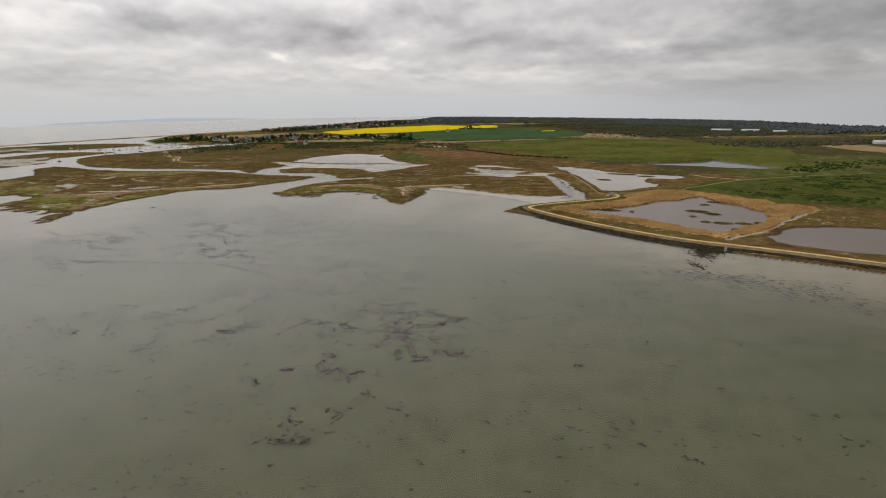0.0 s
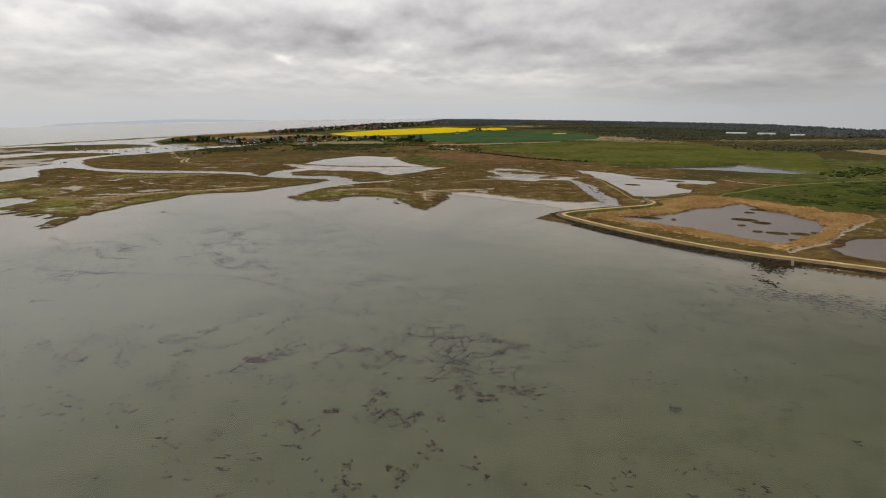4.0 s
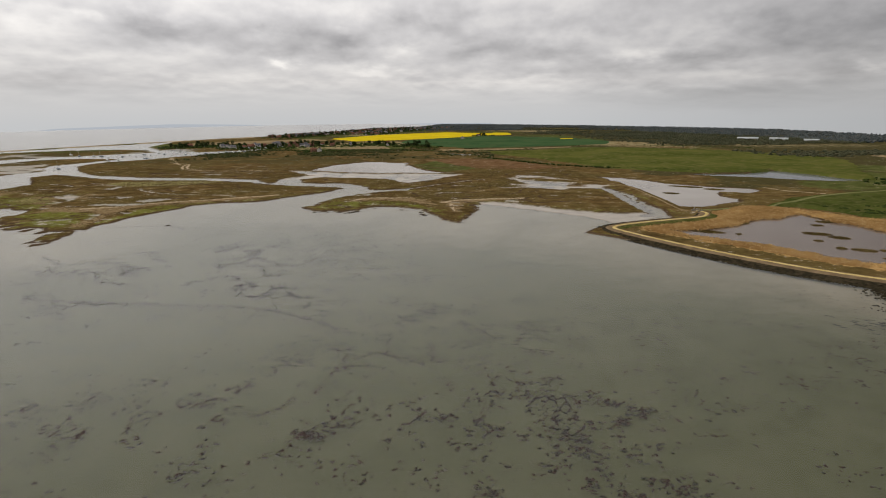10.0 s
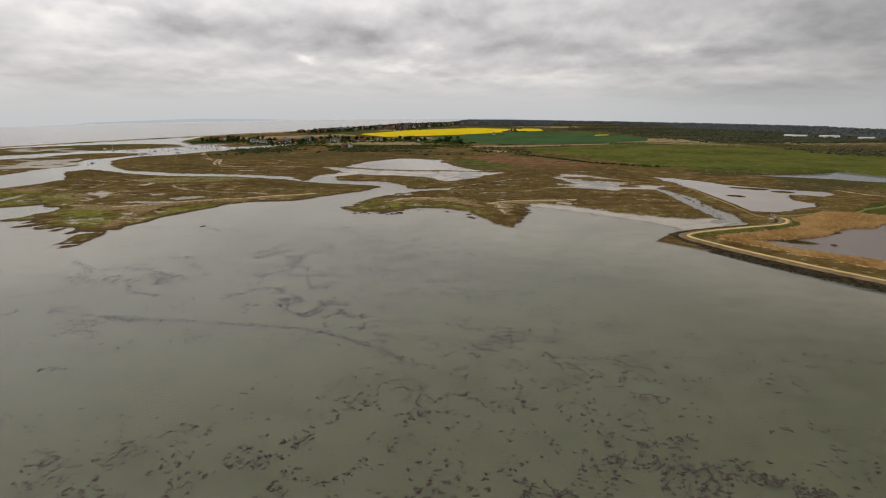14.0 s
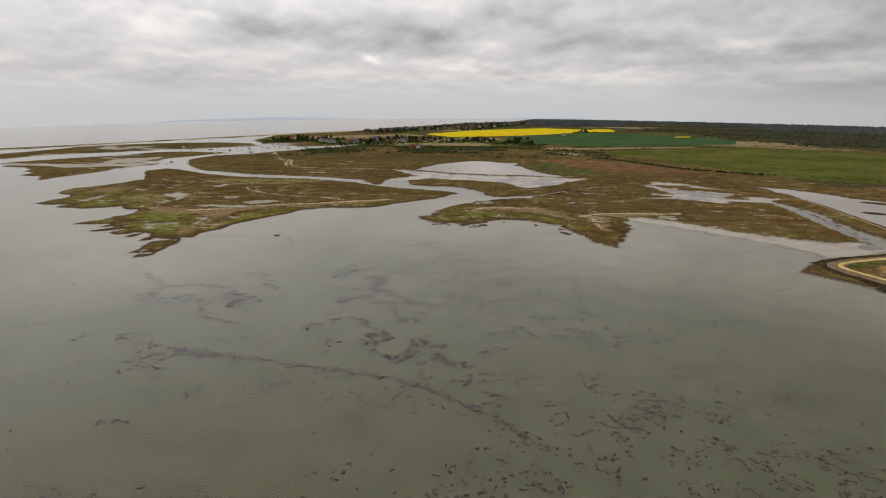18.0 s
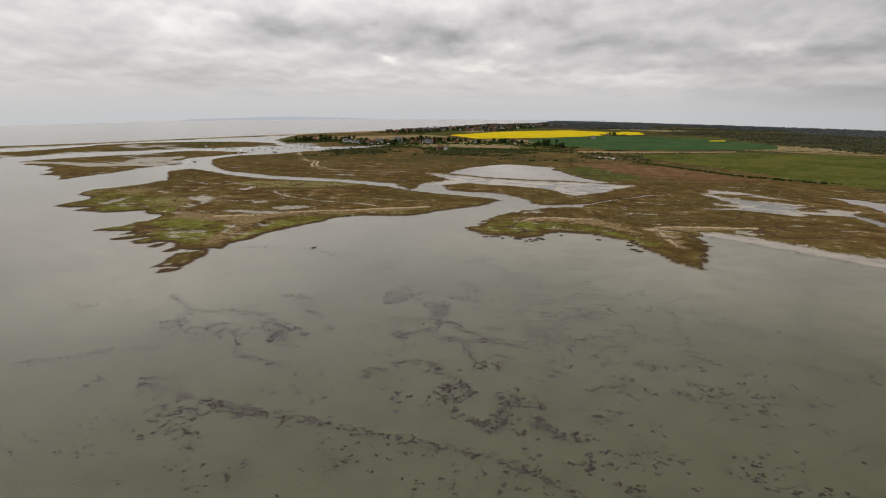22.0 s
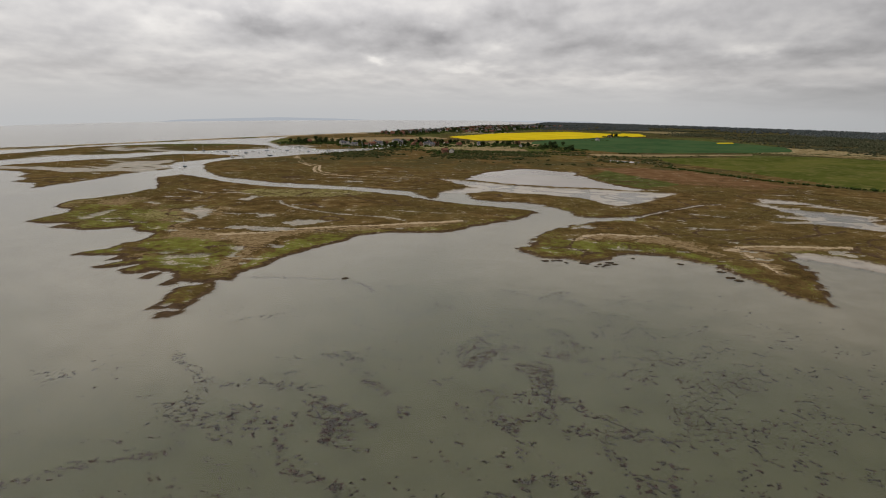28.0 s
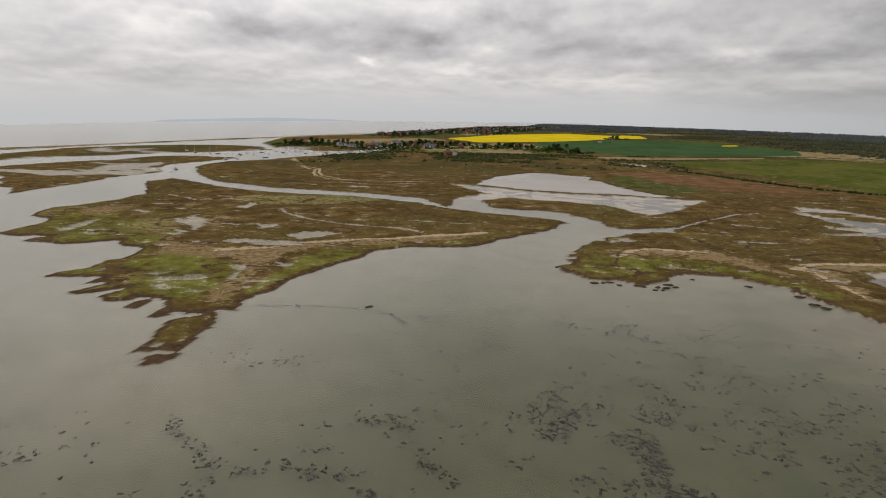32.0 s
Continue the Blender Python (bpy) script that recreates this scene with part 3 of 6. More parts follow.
POND_GREEN = [(211, 587), (244, 591), (283, 595), (308, 612), (324, 623), (349, 609), (358, 574), (361, 552), (362, 532), (347, 524),
    (326, 525), (296, 540), (276, 557), (237, 575)]
POND_NORTH = [(-192, 653), (-187, 683), (-178, 717), (-162, 741), (-144, 762), (-123, 763), (-106, 751), (-79, 739), (-84, 714), (-75, 703),
    (-64, 664), (-46, 638), (-32, 623), (-43, 615), (-72, 620), (-116, 624), (-152, 631), (-177, 646)]
MUD_NORTH = [(-212, 648), (-186, 640), (-152, 622), (-116, 615), (-74, 611), (-41, 607), (-17, 600), (-37, 571), (-56, 542), (-70, 533),
    (-79, 541), (-89, 564), (-120, 574), (-160, 582), (-177, 570), (-189, 570), (-202, 569), (-183, 596), (-174, 601), (-195, 628)]
MUD_EAST = [(38, 591), (64, 581), (84, 551), (111, 510), (98, 487), (68, 493), (46, 520), (36, 547)]
MUD_BAY = [(-11, 421), (17, 417), (37, 393), (56, 385), (67, 377), (90, 378), (100, 367), (73, 350), (61, 346), (60, 356),
    (49, 371), (31, 382), (7, 404), (-7, 410)]
REEDBED = [(71, 332), (87, 345), (103, 354), (123, 366), (145, 383), (166, 398), (183, 394), (195, 384), (205, 368), (217, 357),
    (225, 346), (219, 332), (231, 330), (238, 319), (228, 308), (210, 297), (199, 291), (188, 277), (179, 269), (164, 258),
    (148, 250), (139, 248), (126, 258), (116, 270), (108, 280), (98, 292), (87, 306), (75, 320)]
RAPE = [(-315, 1427), (-282, 1500), (-219, 1645), (-125, 1748), (-21, 1841), (55, 1777), (111, 1730), (75, 1599), (4, 1485), (-80, 1400),
    (-180, 1337), (-239, 1313)]
RAPE2 = [(134, 1777), (178, 1761), (167, 1640), (133, 1610), (105, 1613)]
CROP_DARK = [(-121, 1297), (-56, 1387), (91, 1535), (205, 1470), (293, 1378), (334, 1228), (299, 1116), (178, 1066), (86, 1036), (1, 1030),
    (-58, 1120), (-123, 1221)]
MEADOW = [(34, 917), (158, 960), (273, 1009), (352, 967), (427, 914), (463, 846), (498, 757), (459, 683), (400, 589), (362, 531),
    (349, 582), (332, 624), (300, 603), (225, 603), (160, 658), (111, 765), (64, 841)]
PASTURE = [(189, 399), (217, 423), (251, 436), (299, 452), (348, 462), (398, 459), (434, 427), (311, 302), (280, 318), (225, 345),
    (216, 373), (201, 391)]
STRAW = [(-235, 1020), (-190, 1050), (-140, 1048), (-138, 1022), (-190, 1000)]
STRAW2 = [(-39, 975), (40, 985), (130, 1005), (205, 1035), (196, 1020), (60, 962), (-30, 950)]
HEATH = [(-66, 790), (-1, 791), (41, 770), (71, 725), (92, 685), (104, 656), (62, 640), (4, 657), (-22, 705)]
SANDSTRIP = [(-304, 395), (-283, 405), (-265, 412), (-254, 423), (-239, 431), (-213, 441), (-186, 454), (-166, 464), (-180, 448), (-199, 435),
    (-221, 428), (-245, 417), (-253, 403), (-253, 387), (-251, 365), (-246, 345), (-250, 347), (-255, 365), (-258, 382), (-275, 391)]
SANDSPIT = [(-108, 429), (-102, 437), (-90, 446), (-77, 445), (-63, 443), (-52, 434), (-44, 420), (-42, 405), (-56, 418), (-69, 430),
    (-86, 433)]
SANDSPIT2 = [(-36, 423), (-28, 430), (-15, 434), (-1, 435), (15, 440), (23, 438), (-3, 425), (-20, 421), (-26, 395), (-28, 383),
    (-32, 383), (-31, 404), (-32, 418)]
GREEN1 = [(-245, 367), (-246, 393), (-243, 412), (-225, 421), (-219, 412), (-233, 387), (-239, 368), (-243, 355), (-247, 354)]
GREEN2 = [(-314, 367), (-313, 388), (-304, 395), (-275, 391), (-260, 382), (-259, 364), (-257, 346), (-264, 339), (-288, 346), (-294, 361)]
GREEN3 = [(-129, 407), (-121, 432), (-108, 429), (-87, 429), (-70, 427), (-56, 416), (-44, 402), (-36, 390), (-35, 372), (-46, 386),
    (-61, 405), (-82, 413), (-100, 401), (-120, 401)]
PATH = [(190, 192), (165, 211), (143, 226), (120, 240), (104, 255), (88, 274), (70, 300), (60, 318), (57, 324), (56, 329),
    (60, 334), (77, 342), (93, 348), (109, 353), (121, 358), (127, 366), (129, 372), (125, 377)]
PATH2 = [(127, 373), (118, 378), (118, 394), (121, 422), (122, 452), (124, 494), (119, 510), (108, 519), (86, 539), (44, 560)]
PAN_A = [(-266, 435), (-262, 446), (-251, 451), (-244, 447), (-251, 438), (-259, 430)]
PAN_B = [(-250, 310), (-245, 312), (-240, 314), (-244, 318), (-245, 316), (-247, 313)]
PAN_C = [(-265, 374), (-268, 383), (-263, 387), (-258, 385), (-257, 374), (-256, 365), (-258, 362)]
PAN_D = [(-338, 454), (-342, 470), (-328, 465), (-318, 444), (-321, 436)]
PAN_E = [(-389, 424), (-389, 445), (-383, 438), (-383, 422)]
PAN_F = [(-588, 657), (-609, 714), (-571, 759), (-551, 732), (-555, 687), (-569, 644)]
PAN_G = [(-789, 882), (-825, 960), (-753, 895), (-758, 968), (-721, 935), (-727, 852)]
PAN_H = [(-115, 452), (-102, 467), (-90, 472), (-96, 456), (-108, 449)]
RILL_A = [(-305, 506), (-296, 493), (-288, 487), (-276, 479), (-261, 473), (-245, 467), (-226, 466), (-212, 463), (-202, 457)]
RILL_B = [(-81, 486), (-63, 498), (-39, 524), (-14, 548), (4, 556)]
RILL_C = [(-350, 540), (-322, 544), (-296, 542), (-265, 552), (-248, 566)]
RILL_D = [(103, 487), (100, 450), (99, 413), (98, 382), (100, 365)]
RILL_E = [(-408, 539), (-390, 533), (-377, 523), (-359, 532), (-340, 529)]
TRACK_W = [(-446, 830), (-421, 798), (-410, 766), (-376, 726), (-371, 727), (-361, 697), (-348, 672), (-330, 654), (-290, 648), (-234, 655)]
TRACK_W2 = [(-450, 847), (-429, 811), (-393, 751), (-369, 734), (-354, 694), (-343, 677), (-320, 657)]
OLDBANK = [(-187, 226), (-173, 222), (-155, 221), (-135, 218), (-117, 217), (-103, 215), (-94, 212), (-85, 207), (-77, 202), (-66, 193)]
OLDBANK2 = [(-225, 228), (-216, 233), (-209, 239), (-197, 244)]
ROCKBAR = [(-243, 343), (-226, 346), (-214, 348), (-203, 348), (-193, 346), (-185, 338)]
DUNE_TRACK = [(464, 691), (437, 649), (405, 600), (398, 578)]
TAN_W = [(-374, 464), (-350, 461), (-329, 437), (-319, 420), (-301, 409), (-275, 408), (-269, 396), (-287, 384), (-295, 383), (-309, 397), (-333, 418), (-351, 437)]
TAN_W2 = [(-260, 354), (-260, 370), (-262, 389), (-262, 410), (-255, 415), (-253, 404), (-255, 385), (-253, 370), (-251, 356), (-246, 342), (-252, 343)]
TAN_W3 = [(-422, 475), (-419, 499), (-396, 492), (-395, 468), (-408, 459)]
LIME_N = [(-356, 538), (-345, 556), (-311, 554), (-284, 581), (-262, 573), (-253, 551), (-266, 530), (-297, 524), (-331, 522)]
LIME_W = [(-394, 449), (-367, 458), (-346, 454), (-330, 433), (-351, 424), (-364, 412), (-384, 415)]
PAN_I = [(-290, 361), (-284, 366), (-276, 370), (-272, 372), (-270, 364), (-278, 361), (-284, 359)]
PAN_J = [(-295, 368), (-293, 373), (-287, 371), (-288, 367)]
PAN_K = [(-339, 455), (-345, 474), (-334, 462), (-323, 442), (-324, 439)]
PAN_L = [(-342, 459), (-336, 468), (-314, 436), (-320, 433)]
PAN_M = [(-390, 426), (-391, 442), (-390, 449), (-384, 436), (-384, 424)]
PAN_N = [(-335, 501), (-335, 521), (-327, 518), (-327, 499)]
SCRIB_A = [(-277, 515), (-269, 540), (-253, 525), (-235, 512), (-219, 509), (-202, 502), (-186, 499)]
SCRIB_B = [(-271, 545), (-245, 519), (-227, 526), (-215, 503), (-229, 505)]
SCRIB_C = [(19, 563), (29, 551), (38, 538), (46, 521)]
SCRIB_D = [(3, 507), (14, 519), (19, 511), (33, 520), (47, 529)]
SCRIB_E = [(-41, 450), (-30, 442), (-13, 451), (1, 451), (20, 463), (42, 478)]
SCRIB_F = [(-48, 467), (-33, 464), (-18, 472), (-8, 469)]
SCRIB_G = [(-63, 471), (-54, 450), (-41, 450)]
MUD_SE = [(30, 565), (51, 560), (57, 536), (77, 505), (63, 482), (46, 492), (35, 499), (20, 493), (14, 500), (26, 519), (40, 515), (37, 544)]
PANS = (PAN_A, PAN_B, PAN_C, PAN_D, PAN_E, PAN_F, PAN_G, PAN_H, PAN_I, PAN_J, PAN_K, PAN_L, PAN_M, PAN_N)
DITCH = [(140, 244), (149, 250), (163, 257), (184, 274), (195, 283), (209, 294), (228, 310)]
PALE_TRACK = [(225, 507), (234, 487), (242, 464), (260, 449)]
GRASS_TRACK = [(131, 383), (156, 389), (198, 398), (234, 425), (272, 442), (318, 454), (354, 463)]
SCRIBBLES = (SCRIB_A, SCRIB_B, SCRIB_C, SCRIB_D, SCRIB_E, SCRIB_F, SCRIB_G)
# how far the level reaches before it sinks behind its own horizon: bearing in degrees, metres from the bay
REACH_AZ = (-180, -90, -51, -41, -20, -6, 2, 20, 33, 41, 60, 180)
REACH_R = (2000, 2000, 2350, 2900, 3500, 3800, 3100, 2500, 2150, 1750, 1500, 1500)
# where the woods begin: bearing in degrees, metres from the bay
WOOD_NEAR = ((-12, 2250), (0, 1960), (8, 1820), (12, 1580), (20, 1220), (30, 960), (40, 800), (60, 700))
STRAW3 = [(-597, 1231), (-503, 1319), (-366, 1405), (-318, 1349), (-472, 1218), (-567, 1159)]
RIDGE_W = [(-287, 403), (-265, 412), (-254, 423), (-239, 431), (-213, 441), (-186, 454), (-169, 464)]
RIDGE_E = [(-110, 427), (-102, 437), (-90, 445), (-78, 444), (-65, 443)]
RIDGE_E2 = [(-36, 422), (-29, 429), (-15, 434), (-1, 435), (23, 438)]
RIDGE_E3 = [(-36, 422), (-31, 415), (-31, 401), (-31, 387)]
POND_SMALL = [(-31, 927), (-6, 916), (22, 890), (12, 857), (-15, 857), (-33, 883)]
GRASSPATCH = [(-75, 703), (-47, 757), (-22, 705), (4, 657), (-32, 626), (-56, 655)]
RAPE3 = [(262, 1352), (292, 1366), (284, 1342), (254, 1330)]
STRAW4 = [(576, 787), (634, 802), (638, 746), (617, 692), (576, 671), (567, 726)]
# ---- helpers for meshes ----
def from_arrays(name, verts, faces, mats, smooth=True):
    me = bpy.data.meshes.new(name)
    me.from_pydata(verts, [], faces)
    for m in mats if isinstance(mats, (list, tuple)) else [mats]:
        me.materials.append(m)
    if smooth:
        me.polygons.foreach_set("use_smooth", np.ones(len(me.polygons), dtype=bool))
    me.update()
    return me


def distance(px, py, outline):
    """Signed distance of points to a closed outline: positive inside."""
    o = np.asarray(outline, float)
    best = np.full(px.shape, 1e18)
    inside = np.zeros(px.shape, bool)
    for (x0, y0), (x1, y1) in zip(o, np.roll(o, -1, 0)):
        dx, dy = x1 - x0, y1 - y0
        t = np.clip(((px - x0) * dx + (py - y0) * dy) / (dx * dx + dy * dy + 1e-9), 0, 1)
        best = np.minimum(best, (px - x0 - t * dx) ** 2 + (py - y0 - t * dy) ** 2)
        if y0 != y1:
            inside ^= ((y0 > py) != (y1 > py)) & (px < dx * (py - y0) / dy + x0)
    return np.where(inside, 1, -1) * np.sqrt(best)


def near_distance(px, py, outline, reach=40.0):
    """distance(), worked out only round the outline's box; -reach elsewhere."""
    o = np.asarray(outline, float)
    (ax, ay), (bx, by) = o.min(0) - reach, o.max(0) + reach
    sel = (px > ax) & (px < bx) & (py > ay) & (py < by)
    d = np.full(px.shape, -reach)
    d[sel] = distance(px[sel], py[sel], outline)
    return d


def line_distance(px, py, line, reach=40.0):
    o = np.asarray(line, float)
    (ax, ay), (bx, by) = o.min(0) - reach, o.max(0) + reach
    sel = (px > ax) & (px < bx) & (py > ay) & (py < by)
    best = np.full(px.shape, reach ** 2)
    sx, sy, sb = px[sel], py[sel], best[sel]
    for (x0, y0), (x1, y1) in zip(o[:-1], o[1:]):
        dx, dy = x1 - x0, y1 - y0
        t = np.clip(((sx - x0) * dx + (sy - y0) * dy) / (dx * dx + dy * dy), 0, 1)
        sb = np.minimum(sb, (sx - x0 - t * dx) ** 2 + (sy - y0 - t * dy) ** 2)
    best[sel] = sb
    return np.sqrt(best)


RNG = np.random.RandomState(7)
LATTICE = RNG.rand(256, 256)


def value_noise(x, y, size):
    """Smooth noise from 0 to 1 with features of that many metres."""
    u, v = x / size, y / size
    i, j = np.floor(u).astype(int), np.floor(v).astype(int)
    f, g = u - i, v - j
    f, g = f * f * (3 - 2 * f), g * g * (3 - 2 * g)
    a, b = LATTICE[i % 256, j % 256], LATTICE[(i + 1) % 256, j % 256]
    c, d = LATTICE[i % 256, (j + 1) % 256], LATTICE[(i + 1) % 256, (j + 1) % 256]
    return (a * (1 - f) + b * f) * (1 - g) + (c * (1 - f) + d * f) * g


def fractal(x, y, size, steps=4):
    s, w, k = 0, 0.0, 1.0
    for n in range(steps):
        s, w = s + k * value_noise(x + 37 * n, y - 53 * n, size / 2 ** n), w + k
        k *= 0.55
    return s / w


def smooth(a, lo, hi):
    """0 at lo, 1 at hi (also where hi is the smaller)."""
    t = np.clip((a - lo) / (hi - lo), 0, 1)
    return t * t * (3 - 2 * t)


def spaced(lo, a, b, hi, step, grow=1.035):
    """Grid lines: even steps from a to b, growing ones out to lo and hi."""
    mid = list(np.arange(a, b, step))
    up, s = [mid[-1]], step
    while up[-1] < hi:
        s = min(s * grow, 120)
        up.append(up[-1] + s)
    down, s = [mid[0]], step
    while down[-1] > lo:
        s = min(s * grow, 120)
        down.append(down[-1] - s)
    return np.array(down[:0:-1] + mid + up[1:])


def sinking(x, y):
    """How far the level surface has sunk behind its horizon."""
    dx, dy = x + 75, y - 100
    r = np.hypot(dx, dy)
    d = np.interp(np.degrees(np.arctan2(dx, dy)), REACH_AZ, REACH_R)
    return 0.09 * np.maximum(0, r - d)


def land_height(x, y):
    """Height of the ground, its zones, and its distance inside the shore."""
    wx = (fractal(x, y, 20) - 0.5) * 8 + (fractal(x + 900, y * 1.6, 6, 3) - 0.5) * 8
    wy = (fractal(x, y + 700, 20) - 0.5) * 8 + (fractal(x * 0.6, y * 1.6 + 1900, 6, 3) - 0.5) * 5
    tame = 1 - 0.85 * smooth(-line_distance(x, y, PATH, 60), -45, -15)
    tame = tame * (1 - 0.65 * smooth(-x, 190, 235) * smooth(-y, -560, -470))
    px, py = x + wx * tame, y + wy * tame
    d = np.full(x.shape, -120.0)
    for key in LANDS:
        d = np.maximum(d, distance(px, py, LANDS[key]) if key == "main" else near_distance(px, py, LANDS[key], 120))
    pool = np.full(x.shape, -40.0)
    for o in (REEDPOOL, LAGOON_EAST, LAGOON_MID, POND_GREEN, POND_NORTH, POND_SMALL):
        pool = np.maximum(pool, near_distance(px, py, o))
    broken = np.minimum(np.maximum(near_distance(px, py, MUD_EAST), near_distance(px, py, MUD_SE)), 45 * (0.56 - fractal(x * 0.45, y * 0.9, 12, 3)))
    mud = np.maximum.reduce([near_distance(px, py, MUD_NORTH), broken, near_distance(px, py, MUD_BAY)])
    dd = np.minimum(d, -pool)
    z = np.where(dd < 0, np.maximum(-0.9, dd * 0.13), 0.50 * smooth(dd, -0.4, 1.4) + 0.25 * smooth(dd, 2, 14))
    z = z + (fractal(x, y, 9) - 0.5) * 0.35 * smooth(dd, 0.5, 3)
    z = np.where((mud > 0) & (pool < 0), 0.09 - 0.14 * smooth(fractal(x, y, 18, 4), 0.50, 0.70), z)
    # named pans, rills and small pools in the marsh
    pans = np.zeros(x.shape)
    for o in PANS:
        pans = np.maximum(pans, smooth(near_distance(px, py, o) + 16 * (fractal(x * 0.6, y * 1.3, 9, 4) - 0.56), -0.6, 0.6))
    for o, w in ((RILL_A, 0.9), (RILL_B, 0.9), (RILL_D, 4.0), (RILL_E, 1.1), (DITCH, 1.0)):
        pans = np.maximum(pans, smooth(w - line_distance(px + (x - px) * 0.6, py + (y - py) * 0.6, o), -0.8, 0.6))
    marsh = smooth(-y, -800, -640) * smooth(d, 3, 9) * smooth(line_distance(x, y, PATH, 60), 40, 60) * (near_distance(x, y, REEDBED) < 0)
    small = fractal(x * 0.45 + 300, y * 1.3, 9, 3) + 0.12 * (fractal(x, y, 90, 2) - 0.5)
    pans = np.maximum(pans, smooth(small + 0.02 * smooth(-x, 180, 260) + 0.085 * smooth(-x, 235, 270) * smooth(-y, -450, -400), 0.77, 0.80) * marsh * (x < 110))
    flats = smooth(-x, 470, 540) * (y > 560) * (y < 1150) * (near_distance(x, y, SPIT_BEACH) < 0)
    pans = np.maximum(pans, smooth(fractal(x * 0.30 + 80, y * 0.85, 42, 4), 0.63, 0.68) * flats)
    z = z - pans * np.clip(z + 0.04, 0, 0.62) * (d > 0)
    creek = smooth(0.016 - np.abs(fractal(x, y * 1.5, 60, 3) - 0.5), 0, 0.010) * marsh * (x < 110)
    for o in SCRIBBLES:
        creek = np.maximum(creek, smooth(1.3 * fractal(x, y, 7, 2) + 0.5 - line_distance(0.4 * x + 0.6 * px, 0.4 * y + 0.6 * py, o), -0.5, 0.7))
    creek = np.maximum(creek, smooth(2.6 - line_distance(px + (x - px) * 0.6, py + (y - py) * 0.6, RILL_B), -0.6, 0.6) * (pans < 0.3))
    z = z - 0.30 * creek * (pans < 0.1)
    z = z + 1.2 * smooth(d, 60, 500) - sinking(x, y) - 14 * smooth(-d, 40, 118) * smooth(np.hypot(x + 75, y - 100), 900, 1300)
    return z, d, pool, mud, pans, px, py, creek


def build_ground():
    xs = spaced(-4600, -480, 262, 4600, 1.4)
    ys = spaced(-900, 178, 720, 4900, 1.4)
    X, Y = np.meshgrid(xs, ys)
    x, y = X.ravel(), Y.ravel()
    z, d, pool, mud, pans, px, py, creek = land_height(x, y)
    nx, ny = len(xs), len(ys)
    idx = np.arange(nx * ny).reshape(ny, nx)
    quads = np.stack([idx[:-1, :-1], idx[:-1, 1:], idx[1:, 1:], idx[1:, :-1]], -1).reshape(-1, 4)
    me = bpy.data.meshes.new("ground")
    me.vertices.add(nx * ny)
    me.vertices.foreach_set("co", np.stack([x, y, z], 1).ravel())
    me.loops.add(quads.size)
    me.loops.foreach_set("vertex_index", quads.ravel())
    me.polygons.add(len(quads))
    me.polygons.foreach_set("loop_start", np.arange(0, quads.size, 4))
    me.polygons.foreach_set("use_smooth", np.ones(len(quads), bool))
    me.update(calc_edges=True)

    def zone(name, v):
        a = me.attributes.new(name, "FLOAT", "POINT")
        a.data.foreach_set("value", np.clip(v, 0, 1).astype(np.float32))

    def inside(o, soft=6.0):
        return smooth(near_distance(px, py, o), -soft, soft)

    dd = np.minimum(d, -pool)
    track = np.minimum.reduce([line_distance(x, y, o) for o in (TRACK_W, TRACK_W2, DUNE_TRACK, PALE_TRACK)])
    pale = smooth(5 - line_distance(px, py, RILL_C), -3, 3)
    ridge = np.zeros(x.shape)
    for o, w in ((RIDGE_W, 1.7), (RIDGE_E, 1.3), (RIDGE_E2, 1.5), (RIDGE_E3, 0.6)):
        ridge = np.maximum(ridge, smooth(w - line_distance(0.5 * (x + px), 0.5 * (y + py), o), -1.6, 1.2))
    lobe = smooth(-x, 245, 300) * smooth(-y, -520, -440)
    zone("dry", np.maximum.reduce([0.7 * lobe * smooth(fractal(x + 333, y * 1.3, 40, 3), 0.48, 0.62), inside(SANDSTRIP, 8), inside(SANDSPIT, 6), inside(SANDSPIT2, 6), inside(TAN_W, 8), inside(TAN_W2, 5), inside(TAN_W3, 6)]) * 0.95)
    zone("sand", np.maximum.reduce([ridge, 1.2 * inside(SPIT_BEACH, 5), smooth(1.5 - track, -0.9, 0.9)]))
    zone("pan", smooth(pans, 0.2, 0.7) * (mud < 0))
    zone("green", np.maximum.reduce([inside(GREEN1, 5), inside(GREEN2, 8), inside(GREEN3, 6), 0.5 * smooth(-d, -16, -4) * (d > 0) * (y < 520), 0.8 * lobe * smooth(fractal(x, y * 1.3, 34, 3), 0.44, 0.60)]) * 0.70)
    zone("heath", inside(HEATH, 14))
    off_path = line_distance(x, y, PATH)
    inner = inside(REEDBED, 5) * (pool < 1)
    zone("reed", inner * smooth(off_path + 8 * (fractal(x, y, 12, 3) - 0.5), 4, 8))
    zone("grass", inner * smooth(-off_path, -8, -4) * 0.85 + inside(GRASSPATCH, 8) * 0.9 + smooth(x + 0.35 * y, 420, 470) * (y > 330) * 0.9 * smooth(fractal(x, y, 160, 3), 0.35, 0.5) + smooth(y, 900, 1000) * 0.9 * smooth(fractal(x + 50, y, 120, 3), 0.45, 0.6))
    wooded = smooth(np.hypot(x + 75, y - 100) - np.interp(np.degrees(np.arctan2(x + 75, y - 100)), [q[0] for q in WOOD_NEAR], [q[1] for q in WOOD_NEAR]), 0, 120) * (x > -60) * (y > 300)
    zone("scrub", smooth(fractal(x + 77, y, 55, 4), 0.43, 0.58) * (smooth(y, 640, 800) * 0.6 * (near_distance(x, y, HEATH) < 5) + smooth(x + 0.3 * y, 310, 360) * 0.85) + wooded)
    zone("lime", np.maximum.reduce([inside(LIME_N, 5), 0.8 * inside(LIME_W, 7), 0.55 * pale]))
